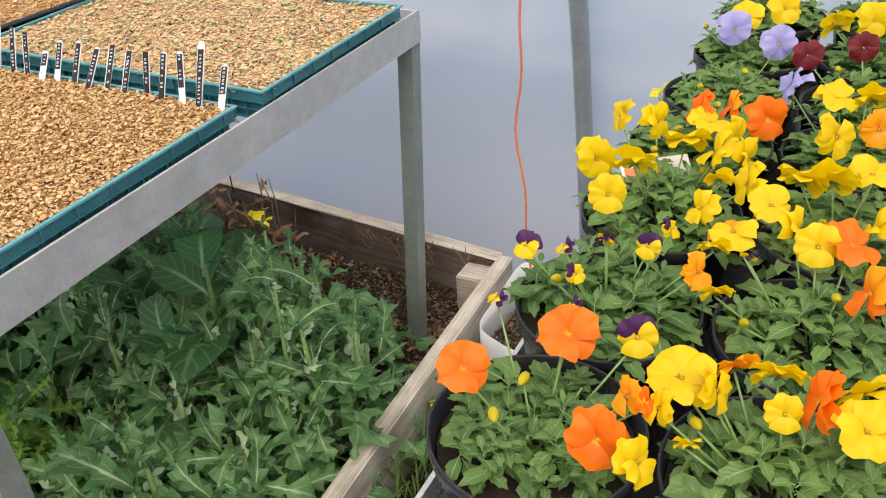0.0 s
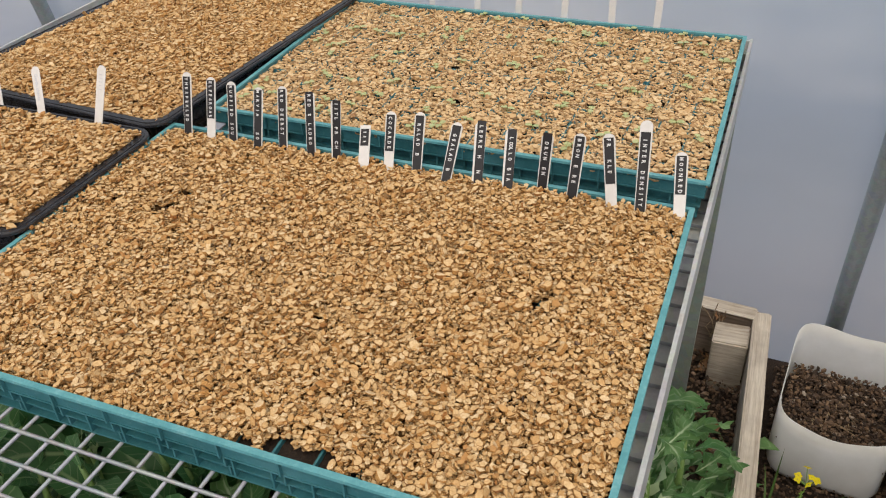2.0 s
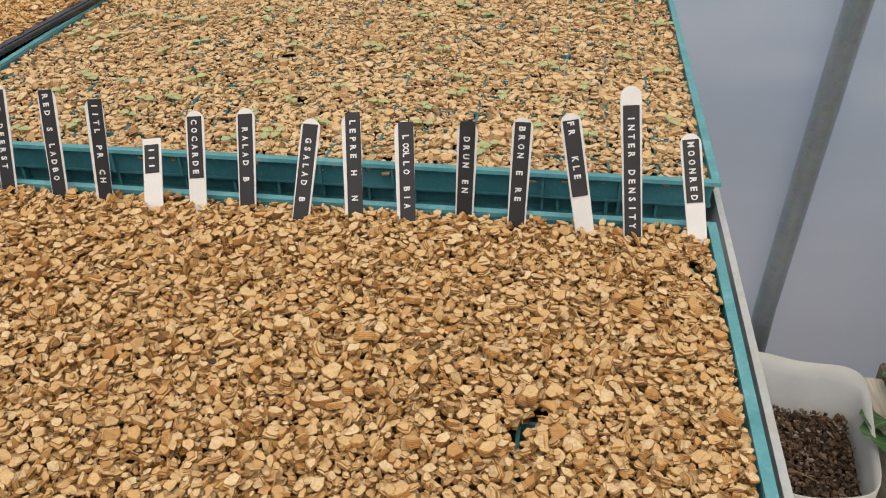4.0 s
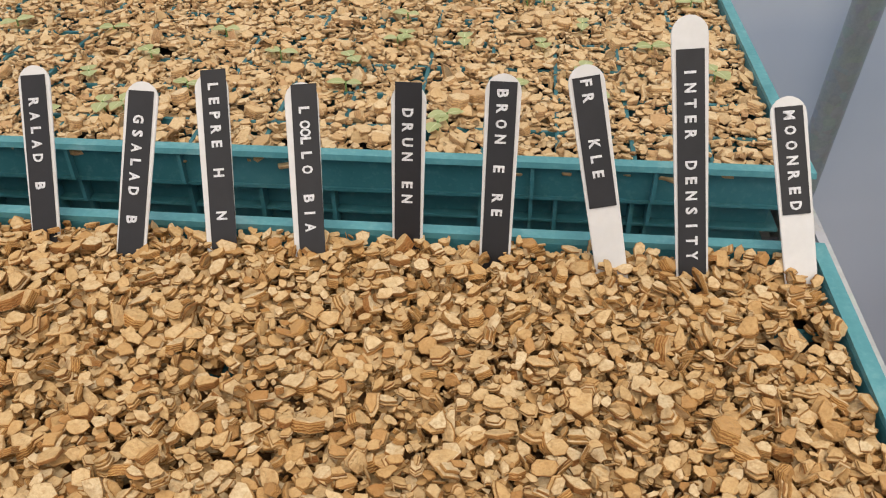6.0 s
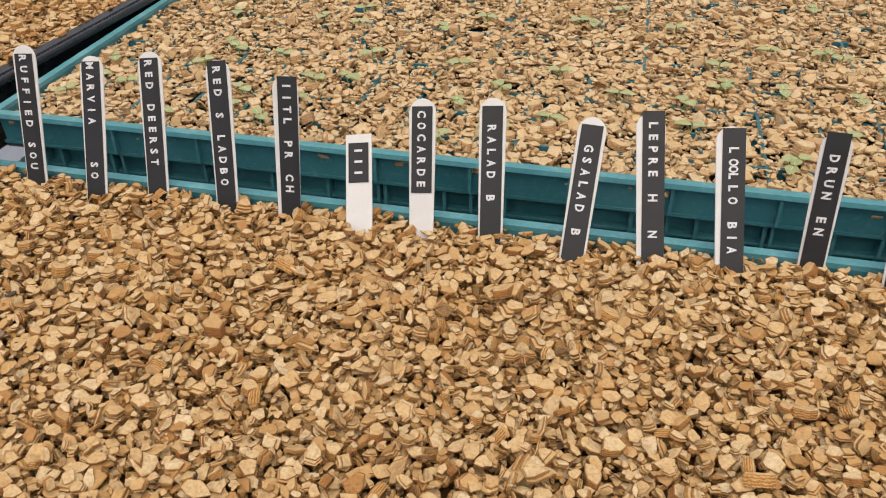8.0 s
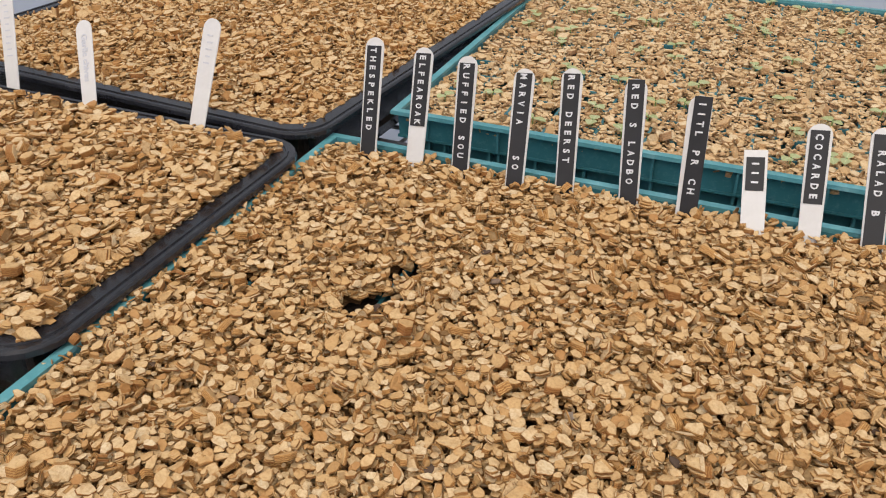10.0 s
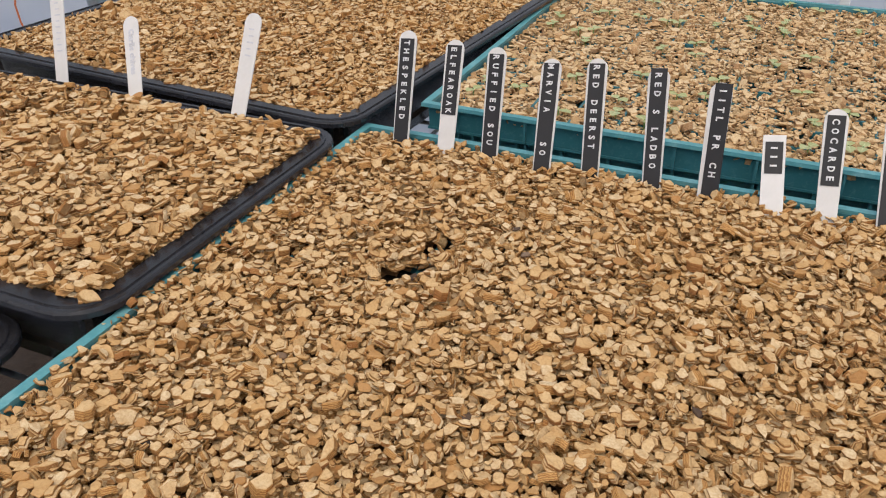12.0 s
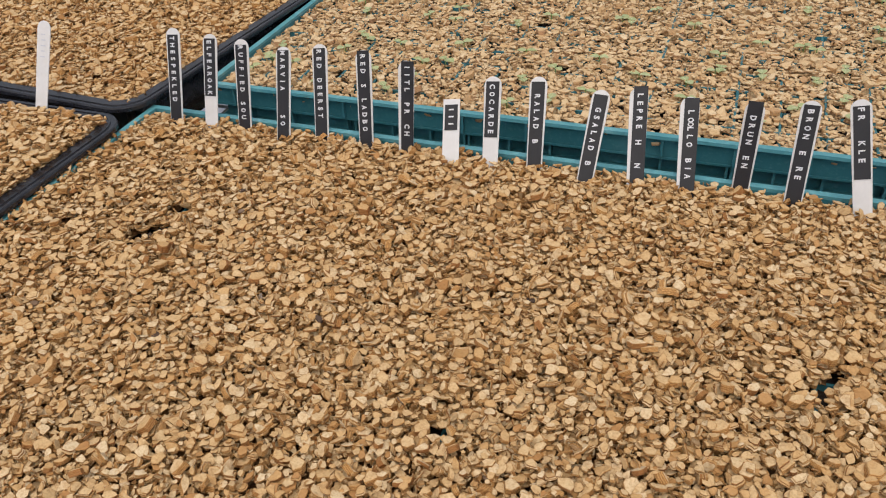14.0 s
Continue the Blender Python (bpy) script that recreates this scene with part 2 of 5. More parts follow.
CRIMSON = make_petal("crimson_petal", (0.05, 0.006, 0.008), (0.14, 0.005, 0.014), (0.19, 0.007, 0.018))
MUSTARD_YELLOW = make_petal("mustard_flower", (0.60, 0.50, 0.02), (0.86, 0.72, 0.02), (0.9, 0.78, 0.03))
TWINE = mottled("orange_twine", [(0.3, (0.55, 0.12, 0.04)), (0.7, (0.80, 0.24, 0.09))], 300, 0.7, bump=0.4)
FIBRE = mottled("frayed_twine", [(0.3, (0.70, 0.24, 0.11)), (0.7, (0.86, 0.42, 0.24))], 300, 0.8, bump=0.2)
DRY = mottled("dry_stalk", [(0.3, (0.16, 0.10, 0.06)), (0.7, (0.42, 0.31, 0.20))], 120, 0.8)
DRY_LEAF = mottled("dry_leaf", [(0.3, (0.18, 0.08, 0.035)), (0.7, (0.42, 0.24, 0.13))], 90, 0.8)


def make_jug():
    n = Nodes("milky_plastic", 0.4)
    haze = n.noise(18, 4, 0.6)
    tone = n.ramp(haze, [(0.3, (0.80, 0.80, 0.79)), (0.7, (0.90, 0.90, 0.90))])
    n.colour(tone)
    n.bump(haze, 0.08, 0.002)
    n.shine_through(tone, 0.45)
    return n.mat


JUG = make_jug()

# ---- mesh helpers ----


class Geo:
    """Collects triangles and quads with per-point attributes, and turns them into one mesh."""

    def __init__(self):
        self.v, self.f, self.slots, self.attrs = [], [], [], {}

    def add(self, verts, faces, slot=0, **attrs):
        base = len(self.v)
        self.v += [tuple(p) for p in verts]
        self.f += [tuple(base + i for i in face) for face in faces]
        self.slots += [slot] * len(faces)
        for key, values in attrs.items():
            column = self.attrs.setdefault(key, [])
            column += [0.0] * (base - len(column)) + list(values)

    def box(self, x0, x1, y0, y1, z0, z1, bevel=0.0, slot=0):
        bm = bmesh.new()
        bmesh.ops.create_cube(bm, size=1)
        for vert in bm.verts:
            vert.co = Vector(((x0 + x1) / 2 + vert.co.x * (x1 - x0), (y0 + y1) / 2 + vert.co.y * (y1 - y0), (z0 + z1) / 2 + vert.co.z * (z1 - z0)))
        if bevel:
            bmesh.ops.bevel(bm, geom=bm.edges[:], offset=bevel, segments=2, affect="EDGES", profile=0.6)
        self.take(bm, slot)
        return self

    def take(self, bm, slot=0):
        bm.verts.index_update()
        self.add([v.co[:] for v in bm.verts], [[v.index for v in f.verts] for f in bm.faces], slot)
        bm.free()

    def prism(self, outline, start, end, up=(0, 0, 1), slot=0):
        """Extrudes a closed outline of (side, up) pairs from start to end."""
        start, end, up = Vector(start), Vector(end), Vector(up)
        ahead = (end - start).normalized()
        side = ahead.cross(up).normalized()
        n = len(outline)
        ring = [start + side * a + up * b for a, b in outline] + [end + side * a + up * b for a, b in outline]
        faces = [(i, (i + 1) % n, n + (i + 1) % n, n + i) for i in range(n)]
        faces += [tuple(range(n))[::-1], tuple(range(n, 2 * n))]
        self.add(ring, faces, slot)
        return self

    def tube(self, points, radius, sides=8, slot=0, closed_ends=True):
        points = [Vector(p) for p in points]
        radii = radius if isinstance(radius, (list, tuple)) else [radius] * len(points)
        verts, faces = [], []
        for i, p in enumerate(points):
            ahead = (points[min(i + 1, len(points) - 1)] - points[max(i - 1, 0)]).normalized()
            side = ahead.cross(Vector((0.31, 0.17, 0.93)) if abs(ahead.z) < 0.9 else Vector((1, 0.1, 0))).normalized()
            top = side.cross(ahead)
            for k in range(sides):
                a = 2 * math.pi * k / sides
                verts.append(p + (side * math.cos(a) + top * math.sin(a)) * radii[i])
        for i in range(len(points) - 1):
            for k in range(sides):
                a, b = i * sides + k, i * sides + (k + 1) % sides
                faces.append((a, b, b + sides, a + sides))
        if closed_ends:
            faces += [tuple(range(sides))[::-1], tuple(range(len(verts) - sides, len(verts)))]
        self.add(verts, faces, slot)
        return self

    def lathe(self, profile, sides=32, slot=0, squash=None):
        """Turns (radius, z) pairs round the z axis; squash(angle) scales the radius."""
        verts, faces = [], []
        for r, z in profile:
            for k in range(sides):
                a = 2 * math.pi * k / sides
                s = squash(a, z) if squash else 1
                verts.append((r * s * math.cos(a), r * s * math.sin(a), z))
        for i in range(len(profile) - 1):
            for k in range(sides):
                a, b = i * sides + k, i * sides + (k + 1) % sides
                faces.append((a, b, b + sides, a + sides))
        self.add(verts, faces, slot)
        return self

    def mesh(self, name, *materials, smooth=False):
        me = bpy.data.meshes.new(name)
        me.from_pydata(self.v, [], self.f)
        for key, values in self.attrs.items():
            layer = me.attributes.new(key, "FLOAT", "POINT")
            layer.data.foreach_set("value", values + [0.0] * (len(self.v) - len(values)))
        for m in materials:
            me.materials.append(m)
        if len(materials) > 1:
            me.polygons.foreach_set("material_index", self.slots)
        if smooth:
            me.polygons.foreach_set("use_smooth", [True] * len(me.polygons))
        me.update()
        return me


def thing(name, label, category, m=None, group="", kind="", data=None):
    ob = tagged(new(name, data), label, category, group, kind)
    if m is not None:
        ob.matrix_basis = m
    return ob


def part(name, me, parent, label="", m=None):
    ob = new(name, me)
    ob.parent = parent
    if m is not None:
        ob.matrix_basis = m
    if label:
        tagged(ob, label)
    return ob


def big_mesh(name, verts, tris, material, **attrs):
    me = bpy.data.meshes.new(name)
    me.vertices.add(len(verts))
    me.vertices.foreach_set("co", np.asarray(verts, np.float32).ravel())
    me.loops.add(3 * len(tris))
    me.loops.foreach_set("vertex_index", np.asarray(tris, np.int32).ravel())
    me.polygons.add(len(tris))
    me.polygons.foreach_set("loop_start", np.arange(len(tris), dtype=np.int32) * 3)
    for key, values in attrs.items():
        layer = me.attributes.new(key, "FLOAT", "POINT")
        layer.data.foreach_set("value", np.asarray(values, np.float32))
    me.materials.append(material)
    me.update(calc_edges=True)
    me.validate()
    me.shade_flat()
    return me


# ---- loose mineral flakes, laid down one on another ----
rng = np.random.default_rng(7)


def flake_shape(layers, corners=8, thickness=(0.16, 0.42), jag=0.20, slim=0.62):
    """One flake of stacked sheets with a ragged outline, worn edges and a flat top, about 1 in radius."""
    turn = (np.arange(corners) + rng.uniform(-0.34, 0.34, corners)) * 2 * np.pi / corners
    lobes = rng.uniform(0, 6.283, 3)
    radius = 0.92 + 0.13 * np.sin(2 * turn + lobes[0]) + 0.09 * np.sin(3 * turn + lobes[1]) + rng.uniform(-jag, jag, corners)
    stretch = rng.uniform(slim, 1.0)
    thick = rng.uniform(*thickness) * (1 + 0.3 * (layers - 1))
    lean = rng.uniform(-0.22, 0.22, 2)
    dome = rng.uniform(-0.03, 0.05)
    verts, tris, side, z = [], [], [], 0.0
    for k in range(layers):
        step = thick / layers * rng.uniform(0.8, 1.2)
        shift = rng.uniform(-0.14, 0.14, 2) * (k > 0)
        grow = rng.uniform(0.74, 1.0) if k else 1.0
        r = radius * grow * rng.uniform(0.93, 1.05, corners)
        x, y = r * np.cos(turn) * stretch + shift[0], r * np.sin(turn) + shift[1]
        base = len(verts)
        worn = min(0.10, step * 0.35)
        for zz, g, s, rough in ((z, rng.uniform(0.88, 1.0), 1.0, 0.03), (z + step - worn, 1.0, 0.35, 0.03), (z + step, 0.86, 0.04, 0.012)):
            for i in range(corners):
                verts.append((x[i] * g + lean[0] * zz, y[i] * g + lean[1] * zz, zz + rng.uniform(-rough, rough)))
                side.append(s)
        verts.append((x.mean() + rng.uniform(-0.2, 0.2), y.mean() + rng.uniform(-0.2, 0.2), z + step + dome))
        side.append(0.0)
        top = base + 3 * corners
        for i in range(corners):
            j = (i + 1) % corners
            for low in (base, base + corners):
                tris += [(low + i, low + j, low + corners + j), (low + i, low + corners + j, low + corners + i)]
            tris.append((base + 2 * corners + i, base + 2 * corners + j, top))
        z += step * 0.98
    return np.array(verts), np.array(tris), np.array(side), thick


FLAKES_PLATE = [flake_shape(1, 9, (0.14, 0.36), 0.21) for _ in range(34)]
FLAKES_BLOCK = [flake_shape(1, 7, (0.45, 0.95), 0.18, 0.5) for _ in range(22)]
FLAKES_RICH = FLAKES_PLATE + FLAKES_BLOCK[:12] + [flake_shape(2, 7, (0.22, 0.5)) for _ in range(14)] + [flake_shape(3, 6, (0.3, 0.55)) for _ in range(10)]
FLAKES_LIGHT = [flake_shape(1, 8, (0.14, 0.36)) for _ in range(34)] + FLAKES_BLOCK[:5]
FLAKES_FINE = [flake_shape(1, 5, (0.3, 0.9), 0.2, 0.5) for _ in range(20)]


def turned(tilt, heading, spin):
    c, s = np.cos(spin), np.sin(spin)
    flat = np.array([[c, -s, 0], [s, c, 0], [0, 0, 1]])
    axis = np.array([np.cos(heading), np.sin(heading), 0])
    k = np.array([[0, 0, axis[1]], [0, 0, -axis[0]], [-axis[1], axis[0], 0]])
    return (np.eye(3) + np.sin(tilt) * k + (1 - np.cos(tilt)) * k @ k) @ flat


def strew(x0, x1, y0, y1, count, shapes, smallest, largest, bare=(), crown=0.0, flat=0.28, steep=0.10, cell=0.0022, edge_drop=0.0):
    """Drops flakes on the lowest of a few random spots of a rectangle; returns verts, tris and the side attribute."""
    nx, ny = int((x1 - x0) / cell) + 1, int((y1 - y0) / cell) + 1
    gx, gy = np.meshgrid(np.linspace(-1, 1, nx), np.linspace(-1, 1, ny), indexing="ij")
    ground = crown * (1 - gx ** 4) * (1 - gy ** 4)
    depth = np.zeros((nx, ny))
    vs, ts, ss, total = [], [], [], 0
    for _ in range(count):
        best = None
        for _ in range(4):
            x, y = rng.uniform(x0, x1), rng.uniform(y0, y1)
            if any((x - bx) ** 2 + (y - by) ** 2 < br * br for bx, by, br in bare):
                continue
            i, j = int((x - x0) / cell), int((y - y0) / cell)
            if best is None or depth[i, j] < best[0]:
                best = (depth[i, j], x, y, i, j)
        if best is None:
            continue
        _, x, y, i, j = best
        size = smallest + (largest - smallest) * rng.beta(1.45, 2.9)
        verts, tris, side, thick = shapes[rng.integers(len(shapes))]
        reach = max(1, int(size * 0.8 / cell))
        sl = (slice(max(0, i - reach), i + reach + 1), slice(max(0, j - reach), j + reach + 1))
        rest = depth[sl].mean() * 0.6 + depth[sl].max() * 0.4
        tilt = rng.uniform(0.9, 1.5) if rng.random() < steep else abs(rng.normal(0, flat))
        m = turned(tilt, rng.uniform(0, 6.283), rng.uniform(0, 6.283))
        height = thick * size
        vs.append(verts @ m.T * size + (x, y, ground[i, j] + rest + np.sin(tilt) * size * 0.55))
        ts.append(tris + total)
        ss.append(side)
        total += len(verts)
        depth[sl] = np.maximum(depth[sl], rest + min(height, 0.0045) * 0.8)
    return np.concatenate(vs), np.concatenate(ts), np.concatenate(ss)


# ---- the setting ----
def make_setting():
    g = Geo()
    n = 60
    size = 40.0
    pts = [(-size + 2 * size * (i / n), -size + 2 * size * (j / n), 0) for i in range(n + 1) for j in range(n + 1)]
    g.add(pts, [(a, a + n + 1, a + n + 2, a + 1) for i in range(n) for j in range(n) for a in [i * (n + 1) + j]])
    thing("ground", "bare dark soil ground under the tunnel", "ground", kind="structure", data=g.mesh("ground", SOIL))
    # film over the hoops: the side wall behind the beds, the arch and the ends
    side = [(0.80, 0.0), (0.785, 0.25), (0.745, 0.5), (0.70, 0.75), (0.64, 1.0), (0.56, 1.25)]
    profile = list(side)
    for k in range(1, 25):
        a = math.pi * k / 24
        profile.append((-1.94 + 2.5 * math.cos(a), 1.25 + 1.35 * math.sin(a)))
    profile += [(-4.54, 0.6), (-4.54, 0.0)]
    g = Geo()
    xs = [-6 + 0.5 * i for i in range(25)]
    pts = [(x, y, z) for x in xs for y, z in profile]
    m = len(profile)
    wall = Geo()
    wall.add([(x, y, z) for x in xs for y, z in side], [(a, a + 6, a + 7, a + 1) for i in range(len(xs) - 1) for j in range(5) for a in [i * 6 + j]])
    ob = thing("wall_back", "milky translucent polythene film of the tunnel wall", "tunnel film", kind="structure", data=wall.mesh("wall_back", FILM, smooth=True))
    ob.visible_shadow = False
    g.add(pts, [(i * m + j, (i + 1) * m + j, (i + 1) * m + j + 1, i * m + j + 1) for i in range(len(xs) - 1) for j in range(5, m - 1)])
    for x in (xs[0], xs[-1]):
        g.add([(x, y, z) for y, z in profile], [tuple(range(m))])
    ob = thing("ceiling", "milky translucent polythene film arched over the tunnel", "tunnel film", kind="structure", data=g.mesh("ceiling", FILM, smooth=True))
    ob.visible_shadow = False


make_setting()


def tunnel_post(x, y, lean):
    post = thing("tunnel_post", "dull galvanised steel tunnel hoop tube beside the film", "post", pose(x, y, 0.0), group="tunnel posts")
    g = Geo().tube([(0, 0, 0.0), (lean * 0.2, -0.012, 0.25), (lean * 0.4, -0.052, 0.5), (lean * 0.7, -0.098, 0.75), (lean, -0.158, 1.0), (lean, -0.24, 1.25), (lean, -0.52, 1.75), (lean, -0.95, 2.2)], 0.0170, 20)
    part("tube", g.mesh("tube", ZINC_DULL, smooth=True), post)
    return post


tunnel_post(0.249, 0.765, -0.008)
tunnel_post(-1.56, 0.765, 0.0)


# ---- timber edged beds ----
def plank(name, label, x0, x1, y0, y1, z0, z1, material, turn=0.0):
    g = Geo()
    long_x = (x1 - x0) > (y1 - y0)
    length = max(x1 - x0, y1 - y0)
    w, h = min(x1 - x0, y1 - y0), z1 - z0
    bm = bmesh.new()
    bmesh.ops.create_cube(bm, size=1)
    for v in bm.verts:
        v.co = Vector((v.co.x * length, v.co.y * w, v.co.z * h))
    cut = [e for e in bm.edges if abs((e.verts[0].co - e.verts[1].co).x) > length * 0.9]
    bmesh.ops.subdivide_edges(bm, edges=cut, cuts=24, use_grid_fill=True)
    sharp = [e for e in bm.edges if e.calc_face_angle(0) > 0.5]
    bmesh.ops.bevel(bm, geom=sharp, offset=0.003, segments=2, affect="EDGES")
    for v in bm.verts:
        d = noise.noise_vector(Vector((v.co.x * 7 + x0 * 9, v.co.y * 40, v.co.z * 12)))
        v.co += Vector((d.x * 0.002, d.y * 0.0022, d.z * 0.0025))
    g.take(bm)
    m = pose((x0 + x1) / 2, (y0 + y1) / 2, (z0 + z1) / 2, 0, 0, (0 if long_x else 90) + turn)
    return thing(name, label, "timber board", m, group="bed boards", data=g.mesh(name, material))


plank("bed_board", "weathered brown timber board edging the bed", -1.9, 0.108, 0.649, 0.679, 0.06, 0.256, WOOD, -2.9)
plank("timber_strip", "bleached pale timber strip along the board top", -1.9, 0.100, 0.647, 0.681, 0.257, 0.2605, WOOD_PALE, -2.9)
plank("bed_board", "bleached timber board on the side of the bed", 0.135, 0.166, -1.4, 0.622, 0.05, 0.262, WOOD_PALE, 2.4)
plank("bed_board", "bleached timber board beside the milky jug", 0.390, 0.424, -1.4, 0.60, 0.04, 0.250, WOOD_PALE, 1.7)
plank("bed_board", "weathered timber board behind the pak choi bed", 0.40, 2.2, 0.610, 0.640, 0.05, 0.25, WOOD)
plank("corner_block", "sawn timber corner block inside the bed", 0.032, 0.094, 0.528, 0.590, 0.10, 0.247, WOOD_PALE, 2)


def bed_soil(name, label, x0, x1, y0, y1, z, seed, rough=0.012):
    g = Geo()
    nx, ny = max(4, int((x1 - x0) / 0.02)), max(4, int((y1 - y0) / 0.02))
    pts = []
    for i in range(nx + 1):
        for j in range(ny + 1):
            x, y = x0 + (x1 - x0) * i / nx, y0 + (y1 - y0) * j / ny
            d = noise.fractal(Vector((x * 9, y * 9, seed)), 1.0, 2.0, 4)
            pts.append((x, y, z + rough * d))
    g.add(pts, [(a, a + ny + 1, a + ny + 2, a + 1) for i in range(nx) for j in range(ny) for a in [i * (ny + 1) + j]])
    return thing(name, label, "soil", kind="stuff", data=g.mesh(name, SOIL, smooth=True))


bed_soil("bed_soil", "dark damp crumbly soil with bark mulch in the bed", -1.9, 0.120, -1.4, 0.665, 0.132, 1.0, 0.02)
bed_soil("path_soil", "dark damp soil between the timber boards", 0.14, 0.372, -1.4, 0.66, 0.112, 4.0)
bed_soil("choi_soil", "dark soil of the pak choi bed", 0.39, 2.2, -1.4, 0.615, 0.09, 8.0)


def mulch(name, label, x0, x1, y0, y1, z, count, smallest=0.004, largest=0.014):
    v, t, s = strew(x0, x1, y0, y1, count, FLAKES_FINE, smallest, largest, flat=0.45, steep=0.15, cell=0.006)
    v = v * (1, 1, 1) + (0, 0, z)
    thing(name, label, "mulch", kind="stuff", data=big_mesh(name, v, t, BARK, side=s))


mulch("bark_mulch", "dark reddish brown bark chips strewn on the bed soil", -0.75, 0.104, 0.1, 0.600, 0.137, 9000, 0.0018, 0.0085)
mulch("bark_mulch", "dark bark chips on the soil between the boards", 0.155, 0.36, -0.3, 0.64, 0.115, 3600, 0.0018, 0.008)


# ---- the bench ----
def steel_bench(m, width, length, top, label):
    """A bench of galvanised angle, its right outer edge at x = 0, its back at y = length."""
    bench = thing("steel_bench", label, "bench", m)
    t, h, w, f = 0.004, 0.056, 0.040, 0.0355
    right = Geo().prism([(0, 0), (0, -h), (-t, -h), (-t, -t - f), (-w, -t - f), (-w, -f), (-t, -f), (-t, 0)], (0, 0, top), (0, length, top))
    part("side_rail", right.mesh("side_rail", ZINC), bench)
    left = Geo().prism([(0, 0), (0, -h), (t, -h), (t, -f - t), (w, -f - t), (w, -f), (t, -f), (t, 0)], (-width, 0, top), (-width, length, top))
    part("side_rail", left.mesh("side_rail", ZINC), bench)
    for y, s in ((0.0, 1), (length, -1)):
        rail = Geo().prism([(0, -0.002), (0, -h), (s * t, -h), (s * t, -f - t - 0.001), (s * w, -f - t - 0.001), (s * w, -f - 0.001), (s * t, -f - 0.001), (s * t, -0.002)], (-t, y, top), (-width + t, y, top), (0, 0, 1))
        part("end_rail", rail.mesh("end_rail", ZINC), bench)
    def leg(x, y, foot_y, turn):
        low, high = Vector((0, foot_y - y, 0)), Vector((0, 0, top - 0.012))
        g = Geo().prism([(0, 0), (0.030, 0), (0.030, 0.004), (0.004, 0.004), (0.004, 0.030), (0, 0.030)], low, high, (high - low).cross(Vector((1, 0, 0))).normalized())
        part("leg", g.mesh("leg", ZINC_LEG), bench, "dull grey-green steel angle leg", pose(x, y, 0, 0, 0, turn))
    for x, y, foot_y, turn in ((-0.003, length - 0.026, length - 0.100, 0), (-0.005, 0.050, 0.050, 0), (-width + 0.034, length - 0.05, length - 0.05, 0), (-width + 0.034, 0.05, 0.05, 0)):
        leg(x, y, foot_y, turn)
    wires = Geo().tube([(0, 0.003, 0), (0, length / 2, -0.001), (0, length - 0.003, 0)], 0.0017, 8)
    along = wires.mesh("mesh_wire", WIRE, smooth=True)
    across = Geo().tube([(-width + 0.004, 0, 0), (-width / 2, 0, -0.001), (-0.004, 0, 0)], 0.0017, 8).mesh("cross_wire", WIRE, smooth=True)
    wide, deep = 0.0282, 0.0268
    for k in range(int((width - 0.02) / wide) + 1):
        part("mesh_wire", along, bench, m=pose(-0.0233 - wide * k, 0, top - 0.0336))
    for k in range(int((length - 0.03) / deep) + 1):
        part("cross_wire", across, bench, m=pose(0, 0.0083 + deep * k, top - 0.0304))
    return bench


steel_bench(pose(0.032, -0.522, 0.0, 0, 0, 1.3), 1.045, 1.012, 0.832, "galvanised steel angle bench with welded wire mesh top")
steel_bench(pose(0.519, -0.06, 0.0, 0, 0, 0.4) @ pose(1.068, -0.84, 0), 1.068, 1.45, 0.812, "galvanised steel bench under the potted pansies")


